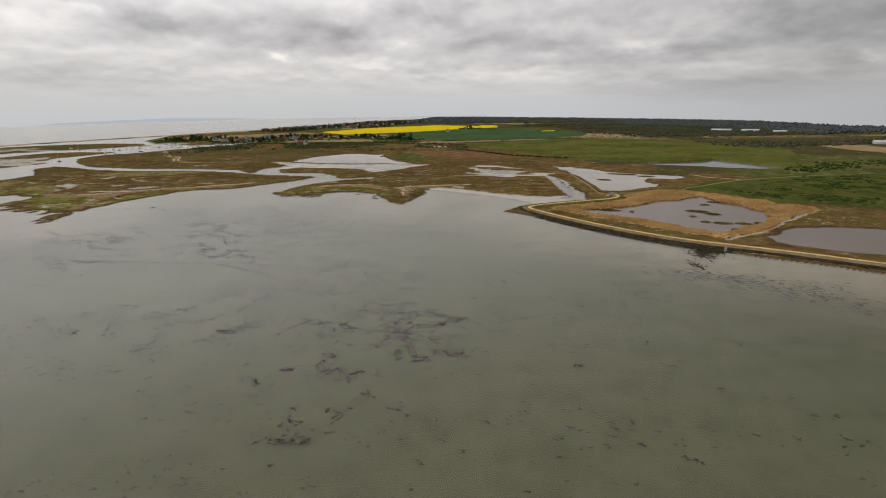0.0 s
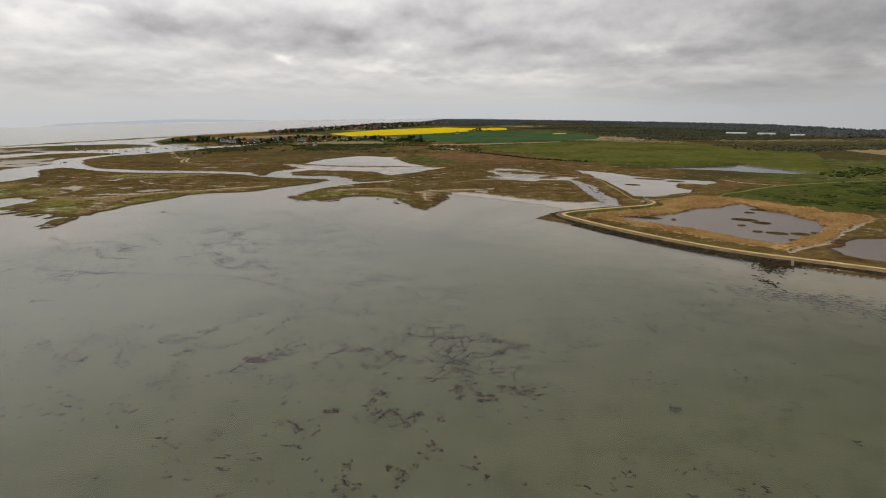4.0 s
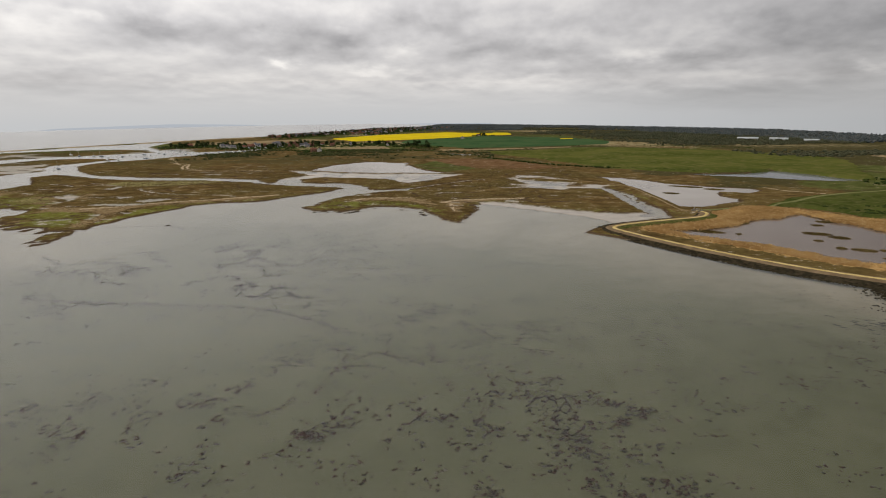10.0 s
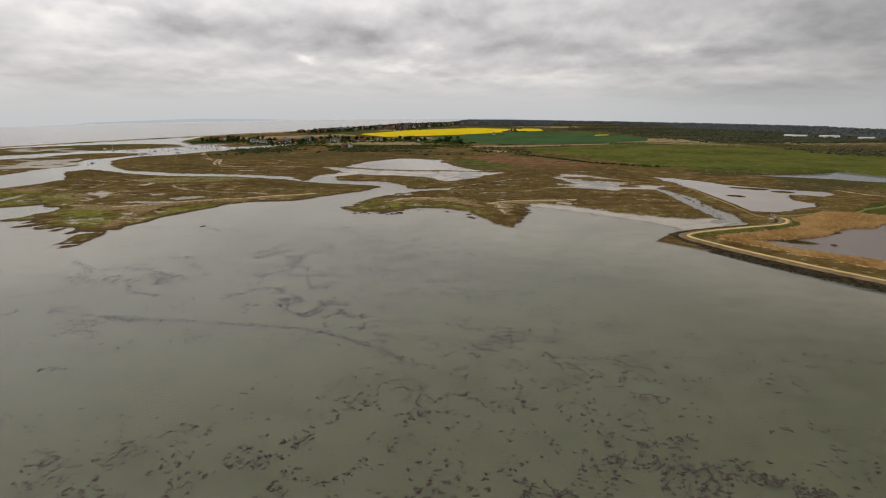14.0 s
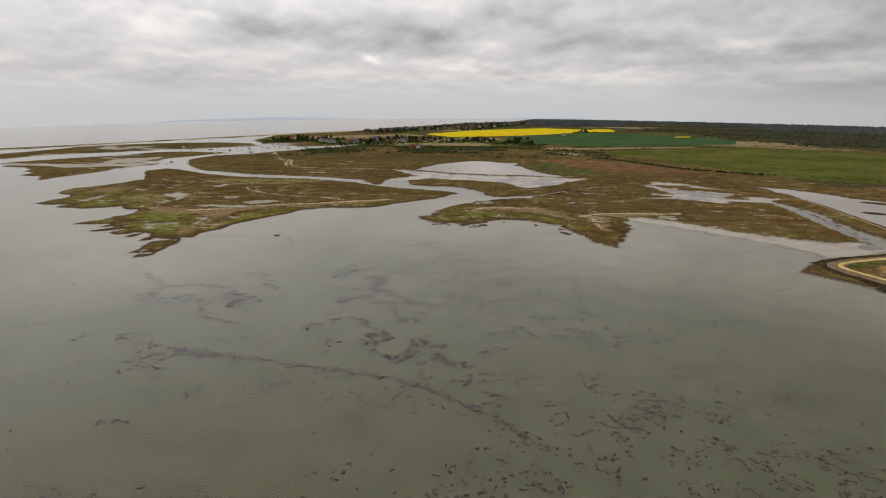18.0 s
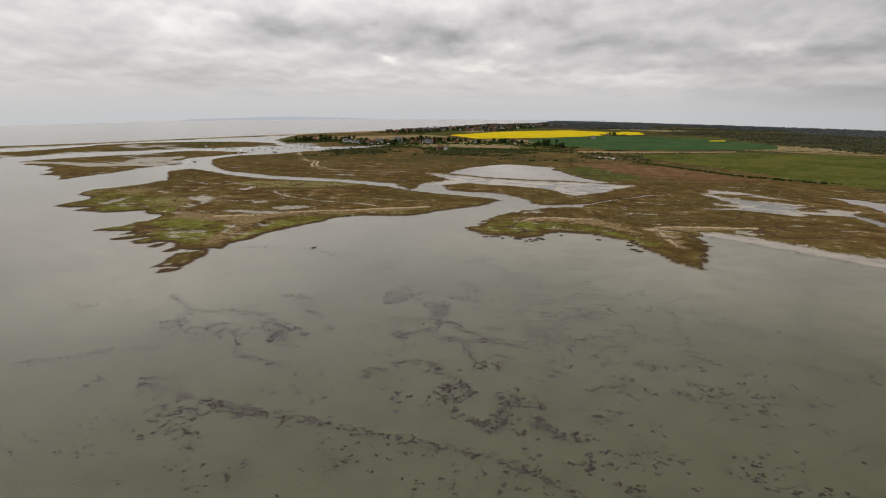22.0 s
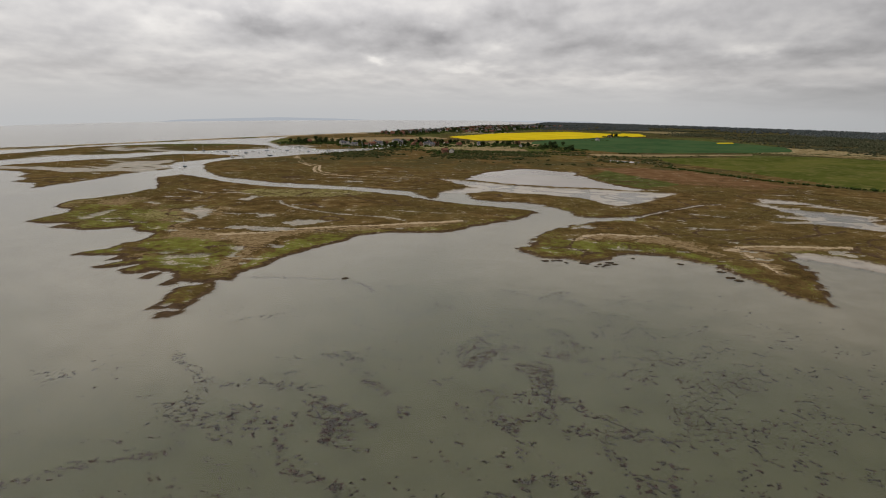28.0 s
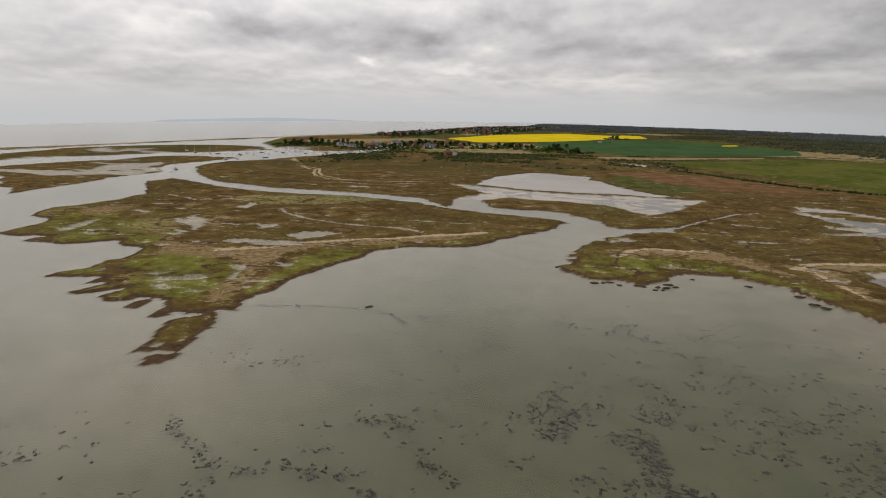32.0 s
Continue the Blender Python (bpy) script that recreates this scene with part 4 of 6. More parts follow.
    zone("straw", pale * 0.3 + smooth(fractal(x - 500, y, 240, 3), 0.62, 0.68) * smooth(y, 900, 1100) * 0.6)
    zone("bank", np.maximum(smooth(dd, -1.2, 0.0) * smooth(-dd, -2.2 - 1.6 * (x > -140) * (y < 425), -0.6) * (x < 700), 0.95 * creek))
    zone("mud", np.maximum(smooth(mud, -3, 2), 0.45 * smooth(pans, 0.2, 0.6)))
    zone("bed", smooth(-z, 0.06, 0.35))
    shore = smooth(-d, 82 + 34 * smooth(-x, 120, 230) * smooth(y, 290, 380), 4) * (d < 2) * (0.6 + 0.5 * fractal(x, y, 90, 2))
    shore = np.maximum.reduce([0.8 * shore, 0.55 * smooth(-x, 230, 320) * smooth(y, 320, 420) * (d < 2), smooth(-d, 70, 10) * (d < 2) * smooth(x, 40, 110) * (y < 345)])
    zone("shoal", np.maximum(shore * smooth(-z, 0.02, 0.15), 0))
    me.materials.append(MAT_GROUND)
    tagged(new("ground", me), "brown tidal salt marsh with green edges and pale sand", "ground", kind="structure")


def water_sheet(name, outline, z, mat, label, grow=6.0):
    o = np.asarray(outline, float)
    c = o.mean(0)
    o = c + (o - c) * (1 + grow / np.maximum(np.linalg.norm(o - c, axis=1), 1))[:, None]
    bm = bmesh.new()
    f = bm.faces.new([bm.verts.new((a, b, z)) for a, b in o])
    bm.normal_update()
    if f.normal.z < 0:
        f.normal_flip()
    bmesh.ops.triangulate(bm, faces=bm.faces)
    me = bpy.data.meshes.new(name)
    bm.to_mesh(me)
    bm.free()
    me.materials.append(mat)
    return tagged(new(name, me), label, "water", kind="structure")


def sheet(name, outline, z, mat, label, category, ragged=5.0, thick=0.5):
    """A field: a low slab of crop or grass with an uneven edge."""
    o = np.asarray(outline, float)
    pts = []
    for a, b in zip(o, np.roll(o, -1, 0)):
        n = max(1, int(np.linalg.norm(b - a) / 12))
        pts += [a + (b - a) * i / n for i in range(n)]
    pts = np.array(pts)
    pts[:, 0] += (fractal(pts[:, 0], pts[:, 1], 30, 3) - 0.5) * ragged * 2
    pts[:, 1] += (fractal(pts[:, 0] + 400, pts[:, 1], 30, 3) - 0.5) * ragged * 2
    bm = bmesh.new()
    top = [bm.verts.new((a, b, z)) for a, b in pts]
    f = bm.faces.new(top)
    bm.normal_update()
    if f.normal.z < 0:
        f.normal_flip()
    # the rim runs down to the ground beside it
    t = np.roll(pts, -1, 0) - np.roll(pts, 1, 0)
    t /= np.linalg.norm(t, axis=1)[:, None] + 1e-9
    out = np.stack([t[:, 1], -t[:, 0]], 1) * (1 if np.sum(pts[:, 0] * np.roll(pts[:, 1], -1) - np.roll(pts[:, 0], -1) * pts[:, 1]) > 0 else -1)
    rim = pts + out * thick * 8
    rz = np.minimum(land_height(rim[:, 0], rim[:, 1])[0], z) - 0.15
    low = [bm.verts.new((a, b, c)) for (a, b), c in zip(rim, rz)]
    for i in range(len(top)):
        j = (i + 1) % len(top)
        q = bm.faces.new((low[i], low[j], top[j], top[i]))
        q.normal_update()
        if q.normal.z < 0:
            q.normal_flip()
    bmesh.ops.triangulate(bm, faces=bm.faces)
    me = bpy.data.meshes.new(name)
    bm.to_mesh(me)
    bm.free()
    me.materials.append(mat)
    return tagged(new(name, me), label, category, kind="structure")


build_ground()
rings = [0.0] + list(np.geomspace(40, 1500, 30)) + list(np.arange(1560, 4850, 45))
turns = np.radians(np.arange(0, 360, 2))
v = [(-75 + r * math.sin(a), 100 + r * math.cos(a), 0.0) for r in rings[1:] for a in turns]
v = [(a, b, -float(sinking(np.array(a), np.array(b)))) for a, b, c in v] + [(-75, 100, 0.0)]
n = len(turns)
f = [(i * n + j, (i + 1) * n + j, (i + 1) * n + (j + 1) % n, i * n + (j + 1) % n) for i in range(len(rings) - 2) for j in range(n)]
f = [q[::-1] for q in f] + [(len(v) - 1, (j + 1) % n, j) for j in range(n)]
me = from_arrays("sea", v, f, [])
me.materials.append(MAT_SEA)
tagged(new("sea", me), "calm murky grey-green sea water over seaweed beds", "sea", kind="structure")
for o, lb in ((REEDPOOL, "still grey pool ringed by golden reeds"), (LAGOON_EAST, "grey lagoon behind the sea wall"),
              (LAGOON_MID, "shallow grey lagoon beside the dyke path"), (POND_GREEN, "blue-grey pond at the edge of the meadow"),
              (POND_NORTH, "pale still pond in the brown marsh"), (POND_SMALL, "small pale pond by the hedge")):
    water_sheet("lagoon_water", o, 0.04, MAT_POOL if o in (POND_NORTH, LAGOON_MID, POND_SMALL) else MAT_POND if o is POND_GREEN else MAT_POOL_DARK, lb)

sheet("rapeseed_field", RAPE, 3.4, MAT_RAPE, "bright yellow rapeseed field in flower", "field", thick=1.2)
sheet("rapeseed_field", RAPE2, 3.6, MAT_RAPE, "small bright yellow rapeseed field behind trees", "field", thick=1.2)
sheet("crop_field", CROP_DARK, 2.7, MAT_CROP, "dark green field of young corn", "field")
sheet("meadow", MEADOW, 2.5, MAT_MEADOW, "wide flat bright green meadow", "field", ragged=8)
sheet("pasture", PASTURE, 2.4, MAT_PASTURE, "rough green pasture dotted with dark tussocks", "field", ragged=8)
sheet("stubble_field", STRAW, 2.6, MAT_STRAW, "pale strip of dry stubble", "field")
sheet("stubble_field", STRAW3, 2.6, MAT_STRAW, "pale dry field behind the shingle beach", "field")
sheet("rapeseed_field", RAPE3, 3.2, MAT_RAPE, "thin distant strip of yellow rapeseed", "field", ragged=2, thick=1.2)
sheet("stubble_field", STRAW4, 2.6, MAT_STRAW, "pale dry field before the woods", "field")
sheet("stubble_field", STRAW2, 2.6, MAT_STRAW, "pale strip of dry stubble", "field")

# ---- the sea wall and its footpath ----
def smooth_line(line, step=3.0):
    """The line rounded off and cut into even steps."""
    p = np.asarray(line, float)
    for _ in range(3):
        q = [p[0]]
        for a, b in zip(p[:-1], p[1:]):
            q += [a * 0.75 + b * 0.25, a * 0.25 + b * 0.75]
        p = np.array(q + [p[-1]])
    s = np.concatenate([[0], np.cumsum(np.linalg.norm(np.diff(p, axis=0), axis=1))])
    t = np.arange(0, s[-1], step)
    return np.stack([np.interp(t, s, p[:, 0]), np.interp(t, s, p[:, 1])], 1)


def sweep(line, profile, jitter=0.0, seed=1):
    """A strip along the line; profile: sideways (left positive), height."""
    rnd = np.random.RandomState(seed)
    d = np.gradient(line, axis=0)
    d /= np.linalg.norm(d, axis=1)[:, None]
    left = np.stack([-d[:, 1], d[:, 0]], 1)
    v, f, n = [], [], len(profile)
    for p, l in zip(line, left):
        for a, h in profile:
            v.append((*(p + l * (a + rnd.uniform(-jitter, jitter))), h + rnd.uniform(-jitter, jitter) * 0.3))
    for i in range(len(line) - 1):
        for j in range(n - 1):
            f.append((i * n + j, (i + 1) * n + j, (i + 1) * n + j + 1, i * n + j + 1))
    return v, f


WALL_LINE = smooth_line([(1400, -1020), (500, -120), (260, 120)] + PATH)
DYKE_LINE = smooth_line(PATH2)
v, f = sweep(WALL_LINE, [(10.5, -0.4), (9.0, 0.15), (6.6, 0.62), (4.4, 1.18), (3.0, 1.55), (-1.9, 1.6), (-3.2, 1.2), (-5.6, 0.4), (-6.8, -0.3)], 0.25)
wall_mesh = from_arrays("sea_wall", v, f, [MAT_STONE, MAT_BANK_GRASS, MAT_ROCK])
for i, p in enumerate(wall_mesh.polygons):
    p.material_index = 2 if i % 8 < 3 else int(i % 8 >= 5)
tagged(new("sea_wall", wall_mesh), "long grey-brown stone-faced earth sea wall", "sea wall", kind="structure")
v, f = sweep(WALL_LINE, [(0.95, 1.5), (0.9, 1.66), (-0.9, 1.68), (-0.95, 1.5)], 0.1)
tagged(new("footpath", from_arrays("footpath", v, f, MAT_PATH)), "pale yellow gravel footpath along the wall's crest", "path", kind="structure")
v, f = sweep(DYKE_LINE, [(8.0, -0.4), (6.0, 0.25), (2.0, 1.4), (-2.0, 1.4), (-6.0, 0.3), (-8.0, -0.3)], 0.25)
tagged(new("dyke", from_arrays("dyke", v, f, MAT_GROUND)), "low grass-grown earth dyke between mud and lagoon", "dyke", kind="structure")
v, f = sweep(DYKE_LINE, [(0.75, 1.35), (0.7, 1.47), (-0.7, 1.47), (-0.75, 1.35)], 0.15)
tagged(new("footpath", from_arrays("footpath", v, f, MAT_STRAW)), "narrow worn footpath along the dyke", "path", kind="structure")

q = smooth_line(GRASS_TRACK, 2.0)
h = land_height(q[:, 0], q[:, 1])[0]
inner = near_distance(q[:, 0], q[:, 1], PASTURE)
h = np.where(inner > 0, 2.4, h + (2.4 - h) * smooth(inner, -5, 0)) + 0.08
side = np.gradient(q, axis=0)
side = np.stack([-side[:, 1], side[:, 0]], 1) / np.linalg.norm(side, axis=1)[:, None]
v = [(*(p + n * w), float(z) + lift) for p, n, z in zip(q, side, h) for w, lift in ((1.7, -0.2), (1.4, 0.0), (-1.4, 0.0), (-1.7, -0.2))]
f = [(i * 4 + j, i * 4 + 4 + j, i * 4 + 5 + j, i * 4 + 1 + j) for i in range(len(q) - 1) for j in range(3)]
tagged(new("footpath", from_arrays("footpath", v, f, MAT_MOWN)), "pale green mown path across the rough pasture", "path", kind="structure")

# concrete steps down the wall's sea face
top = new("sea_steps")
k = int(np.argmin(np.hypot(WALL_LINE[:, 0] - 133, WALL_LINE[:, 1] - 232)))
a = WALL_LINE[k + 1] - WALL_LINE[k - 1]
turn = math.atan2(a[1], a[0])
for i in range(9):
    bm = bmesh.new()
    bmesh.ops.create_cube(bm, size=1.0, matrix=Matrix.Diagonal((1.1, 0.85, 0.5, 1)))
    bmesh.ops.bevel(bm, geom=bm.edges, offset=0.03, segments=1, affect="EDGES")
    me = bpy.data.meshes.new("step")
    bm.to_mesh(me)
    bm.free()
    me.materials.append(MAT_CONCRETE)
    ob = new("step", me)
    ob.parent = top
    ob.location = (0, 2.2 + i * 0.8, 1.62 - i * 0.185)
top.matrix_basis = pose(*WALL_LINE[k], 0.0, 0, 0, math.degrees(turn))
tagged(top, "pale concrete steps down the sea wall's face", "steps")

# ---- plants, rocks and weed ----
def part(name, me, parent, label=""):
    ob = new(name, me)
    ob.parent = parent
    return tagged(ob, label) if label else ob


def lump_shapes(count, seed, squash=0.8, subdivide=1, rough=0.22):
    """A few uneven lumps to scatter: vertices and triangles."""
    out = []
    for k in range(count):
        bm = bmesh.new()
        bmesh.ops.create_icosphere(bm, subdivisions=subdivide, radius=1.0)
        rnd = np.random.RandomState(seed + k)
        v = np.array([p.co[:] for p in bm.verts])
        v *= 1 + rnd.uniform(-rough, rough, (len(v), 1))
        v[:, 2] *= squash
        bm.verts.ensure_lookup_table()
        out.append((v, np.array([[q.index for q in f.verts] for f in bm.faces])))
        bm.free()
    return out


def scatter_mesh(name, shapes, places, mat, seed=0):
    """One mesh of many lumps. places: rows of x, y, z, half length, half width, half height, turn."""
    rnd = np.random.RandomState(seed)
    V, F, base = [], [], 0
    for x, y, z, a, b, h, turn in places:
        v, f = shapes[rnd.randint(len(shapes))]
        c, s = math.cos(turn), math.sin(turn)
        p = v * (a, b, h)
        V.append(np.stack([x + p[:, 0] * c - p[:, 1] * s, y + p[:, 0] * s + p[:, 1] * c, z + p[:, 2]], 1))
        F.append(f + base)
        base += len(v)
    V, F = np.concatenate(V), np.concatenate(F)
    me = bpy.data.meshes.new(name)
    me.vertices.add(len(V))
    me.vertices.foreach_set("co", V.ravel())
    me.loops.add(F.size)
    me.loops.foreach_set("vertex_index", F.ravel())
    me.polygons.add(len(F))
    me.polygons.foreach_set("loop_start", np.arange(0, F.size, 3))
    me.update(calc_edges=True)
    me.materials.append(mat)
    return me


def stuff(name, shapes, places, mat, label, category, seed=0):
    return tagged(new(name, scatter_mesh(name, shapes, places, mat, seed)), label, category, kind="stuff")


LUMPS = lump_shapes(8, 20)
FAR_LUMPS = lump_shapes(8, 80, subdivide=0, rough=0.3)


def frond_shapes(count, seed, rim=13):
    """Ragged flat clumps of weed, a little domed, closed below."""
    out = []
    for k in range(count):
        rnd = np.random.RandomState(seed + k)
        a = (np.arange(rim) + rnd.uniform(-0.3, 0.3, rim)) * 6.2832 / rim
        r = rnd.uniform(0.35, 1.2, rim)
        v = [(c * math.cos(t), c * math.sin(t), 0) for c, t in zip(r, a)] + [(0, 0, 1.0), (0, 0, -1.0)]
        f = [(i, (i + 1) % rim, rim) for i in range(rim)] + [((i + 1) % rim, i, rim + 1) for i in range(rim)]
        out.append((np.array(v, float), np.array(f)))
    return out


FLAT = frond_shapes(16, 60, 10)
R = np.random.RandomState(11)


def heights(pts):
    p = np.asarray(pts, float)
    return land_height(p[:, 0], p[:, 1])[0]


# seaweed beds on the shallow bed: x, y, half length, half width, clumps, size of a clump
WEED_BEDS = []
WEED_BEDS += [
    (-108, 241, 11, 9, 70, 2.0), (-121, 249, 9, 7, 34, 1.6), (-100, 227, 6, 3, 26, 1.9), (-128, 266, 10, 11, 30, 1.1), (-113, 266, 11, 12, 34, 1.1), (-136, 242, 1, 2, 5, 2.0),
    (-187, 225, 2, 2, 5, 1.9), (-199, 223, 1, 4, 5, 1.0), (-80, 279, 18, 21, 46, 0.9), (-60, 266, 19, 17, 44, 0.9), (-79, 233, 5, 2, 9, 1.5), (-56, 245, 4, 2, 8, 1.2)]
WEED_BEDS += [
    (-78, 255, 9, 12, 20, 1.0), (-143, 295, 6, 11, 30, 0.9), (-123, 299, 11, 14, 30, 0.9), (-173, 282, 10, 11, 20, 0.9), (-94, 307, 22, 20, 46, 0.9), (-58, 310, 22, 20, 40, 0.9),
    (-170, 217, 6, 4, 22, 1.0), (-158, 216, 7, 3, 22, 1.1), (-145, 234, 10, 8, 20, 0.8), (-90, 229, 6, 3, 14, 1.2), (-56, 251, 2, 5, 6, 1.2), (-189, 258, 11, 5, 50, 1.5)]
WEED_BEDS += [
    (-171, 259, 4, 4, 26, 2.1), (-183, 270, 7, 5, 16, 1.1), (-142, 291, 6, 10, 34, 1.0), (-124, 289, 7, 7, 28, 1.0), (-119, 283, 9, 10, 36, 1.1), (-135, 263, 6, 2, 16, 1.3),
    (-110, 272, 16, 8, 40, 1.1), (-94, 300, 20, 17, 44, 0.9), (-118, 344, 15, 12, 36, 0.9), (-82, 289, 12, 15, 30, 1.0), (-179, 288, 5, 2, 10, 1.0), (-213, 309, 8, 4, 14, 0.8)]
WEED_BEDS += [
    (-160, 327, 5, 4, 10, 0.7), (-157, 265, 1, 2, 6, 1.6), (-205, 262, 5, 7, 14, 1.1), (-133, 312, 4, 8, 10, 0.9), (-240, 266, 10, 6, 14, 0.9), (-82, 213, 8, 7, 40, 1.5),
    (-96, 228, 8, 5, 22, 1.4), (-58, 217, 5, 4, 14, 1.3), (-38, 217, 7, 5, 18, 1.4), (-156, 188, 3, 1, 6, 1.6), (-61, 243, 17, 19, 40, 1.0), (-52, 206, 10, 5, 26, 1.2)]
WEED_BEDS += [
    (-33, 206, 8, 5, 16, 1.1), (-121, 209, 14, 6, 22, 0.8), (-158, 213, 8, 7, 16, 1.0), (-159, 206, 12, 7, 14, 0.7), (-101, 205, 7, 5, 10, 1.0), (-72, 176, 14, 8, 44, 1.2),
    (-61, 146, 18, 4, 46, 1.2), (-37, 148, 6, 3, 22, 1.5), (-87, 158, 12, 8, 30, 1.1), (-117, 153, 15, 8, 42, 1.2), (-1, 150, 5, 4, 36, 1.9), (-21, 150, 12, 6, 30, 1.1)]
WEED_BEDS += [
    (-16, 191, 12, 13, 30, 1.0), (-40, 190, 15, 16, 26, 0.9), (-87, 164, 7, 3, 16, 1.2), (-102, 144, 13, 2, 22, 1.3), (16, 155, 8, 6, 10, 1.2), (-66, 143, 4, 1, 14, 1.7),
    (-11, 136, 6, 7, 44, 1.7), (-5, 124, 1, 1, 6, 1.9), (-25, 118, 6, 3, 26, 1.6), (-40, 120, 1, 1, 5, 1.8), (-20, 157, 11, 10, 34, 1.2), (-3, 155, 6, 3, 16, 1.2)]
WEED_BEDS += [
    (-41, 146, 10, 10, 34, 1.2), (-60, 139, 7, 7, 24, 1.2), (-86, 133, 5, 4, 14, 1.4), (35, 120, 1, 1, 4, 1.6), (-67, 178, 21, 14, 46, 1.1), (-107, 158, 19, 17, 30, 1.1),
    (-93, 124, 17, 8, 16, 1.1), (-17, 191, 16, 14, 24, 1.0), (-26, 100, 7, 5, 30, 1.3), (-33, 90, 5, 1, 14, 1.0), (-47, 113, 6, 8, 22, 1.2), (-27, 127, 9, 4, 22, 1.3)]
WEED_BEDS += [
    (-12, 148, 7, 7, 24, 1.4), (-76, 159, 32, 26, 46, 1.2), (-38, 174, 24, 23, 30, 1.2), (-85, 120, 2, 2, 3, 1.6), (-9, 101, 1, 2, 4, 1.2), (46, 83, 1, 1, 3, 1.4),
    (35, 131, 6, 2, 4, 1.3), (57, 135, 3, 2, 4, 1.4)]
# curved swaths of weed: line, size of a clump, clumps
WEED_ARCS = [
    ([(-177, 269), (-174, 258), (-165, 251)], 1.5, 34),
    ([(-183, 258), (-175, 245), (-166, 242), (-152, 237)], 1.3, 44),
    ([(-223, 278), (-215, 276), (-204, 271)], 1.0, 18),
    ([(-193, 248), (-189, 254), (-198, 265)], 1.2, 16),
    ([(-223, 281), (-211, 273), (-205, 269), (-198, 268)], 1.3, 40),
    ([(-169, 277), (-165, 274), (-162, 271)], 1.5, 20),
    ([(-145, 271), (-143, 266), (-138, 264)], 1.2, 18),
    ([(-177, 248), (-170, 245), (-161, 240)], 1.3, 20),
    ([(-175, 261), (-168, 257), (-161, 251)], 1.4, 16),
    ([(-152, 260), (-143, 250), (-135, 242)], 1.0, 14),
    ([(-29, 159), (-22, 159), (-13, 156), (-8, 157)], 1.5, 44),
    ([(-21, 163), (-16, 164), (-10, 166)], 1.4, 20),
    ([(-47, 178), (-41, 169), (-36, 161)], 1.0, 18),
    ([(-2, 130), (1, 127), (7, 126)], 1.6, 30),
    ([(-10, 136), (-9, 128), (-7, 126)], 1.6, 24),
    ([(-55, 188), (-44, 174), (-37, 163)], 1.0, 18),
    ([(-4, 138), (1, 139), (5, 137)], 1.3, 12),
    ([(-12, 140), (-7, 135)], 1.3, 10)]


def weed_clump(px, py, w, turn, deep, high):
    """A clump of overlapping fronds; a few lie on the surface."""
    for _ in range(int(3 + 2.5 * w)):
        e = w * R.uniform(0.45, 0.9)
        x, y = px + R.normal() * w * 0.42, py + R.normal() * w * 0.34
        row = (e, e * R.uniform(0.55, 0.9))
        t = turn + R.normal() * 0.45
        if R.rand() < 0.24:
            high.append((x, y, 0.0, row[0] * 0.75, row[1] * 0.75, 0.05, t))
        else:
            deep.append((x, y, -0.07, *row, 0.05, t))


def drift(y):
    """The way the strands lie: the tide combs them differently in the south of the bay."""
    return 0.4 - 1.0 * float(smooth(np.array(y, float), 225, 275))


def lay_weed(deep, high, faint):
    if deep:
        stuff("seaweed_bed", FLAT, deep, MAT_WEED_FAINT if faint else MAT_WEED_DEEP, "silted seaweed drifts under shallow water" if faint else "dark brown seaweed clumps under shallow water", "seaweed", seed=3)
    if high:
        stuff("floating_seaweed", FLAT, high, MAT_WEED, "purple-brown seaweed fronds lying on the surface", "seaweed", seed=4)


for x, y, a, b, n, size in WEED_BEDS:
    deep, high, laid, tries = [], [], 0, 0
    while laid < int(n * (5.0 if size < 1.2 else 2.6)) and tries < n * 40:
        tries += 1
        px, py = x + R.normal() * a * 0.85, y + R.normal() * b * 0.85
        if n > 12 and R.rand() > smooth(fractal(np.array(px), np.array(py * 1.2), 6.0, 2), 0.38, 0.62):
            continue
        laid += 1
        weed_clump(px, py, (0.26 + 0.44 * size * R.rand() ** 1.5), drift(py), deep, high)
    lay_weed(deep, high, False)
for arc, size, n in WEED_ARCS:
    q, deep, high = smooth_line(arc, 0.3), [], []
    for i in R.randint(0, len(q), int(n * 1.6)):
        weed_clump(q[i, 0] + R.normal() * size * 0.7, q[i, 1] + R.normal() * size * 0.6, size * R.uniform(0.3, 1.0) * 0.5, drift(q[i, 1]), deep, high)
    lay_weed(deep, high, False)
# the silted weed shelf off the sea wall
deep = []
for _ in range(520):
    t = R.rand()
    px, py = 92 + 48 * t + R.normal() * 6, 197 - 30 * t + R.normal() * (3 + 6 * t)
    w = R.uniform(0.5, 1.5)
    deep.append((px, py, -0.09, w, w * R.uniform(0.3, 0.5), 0.04, -0.6 + R.normal() * 0.3))
lay_weed(deep, [], True)
for line, n in ((OLDBANK, 560), (OLDBANK2, 110), (ROCKBAR, 160)):
    q = smooth_line(line, 0.4)
    rows = []
    for i in R.randint(0, len(q), n):
        w = R.uniform(0.3, 0.9)
        rows.append((q[i, 0] + R.normal() * 1.1, q[i, 1] + R.normal() * 0.7, -0.09 if R.rand() < 0.9 or line is ROCKBAR and R.rand() < 0.5 else 0.0, w, w * 0.45, 0.05, -0.3 + R.normal() * 0.4))
    stuff("seaweed_bed", FLAT, rows, MAT_WEED, "thin dark line of seaweed along an old drowned bank", "seaweed", seed=5)

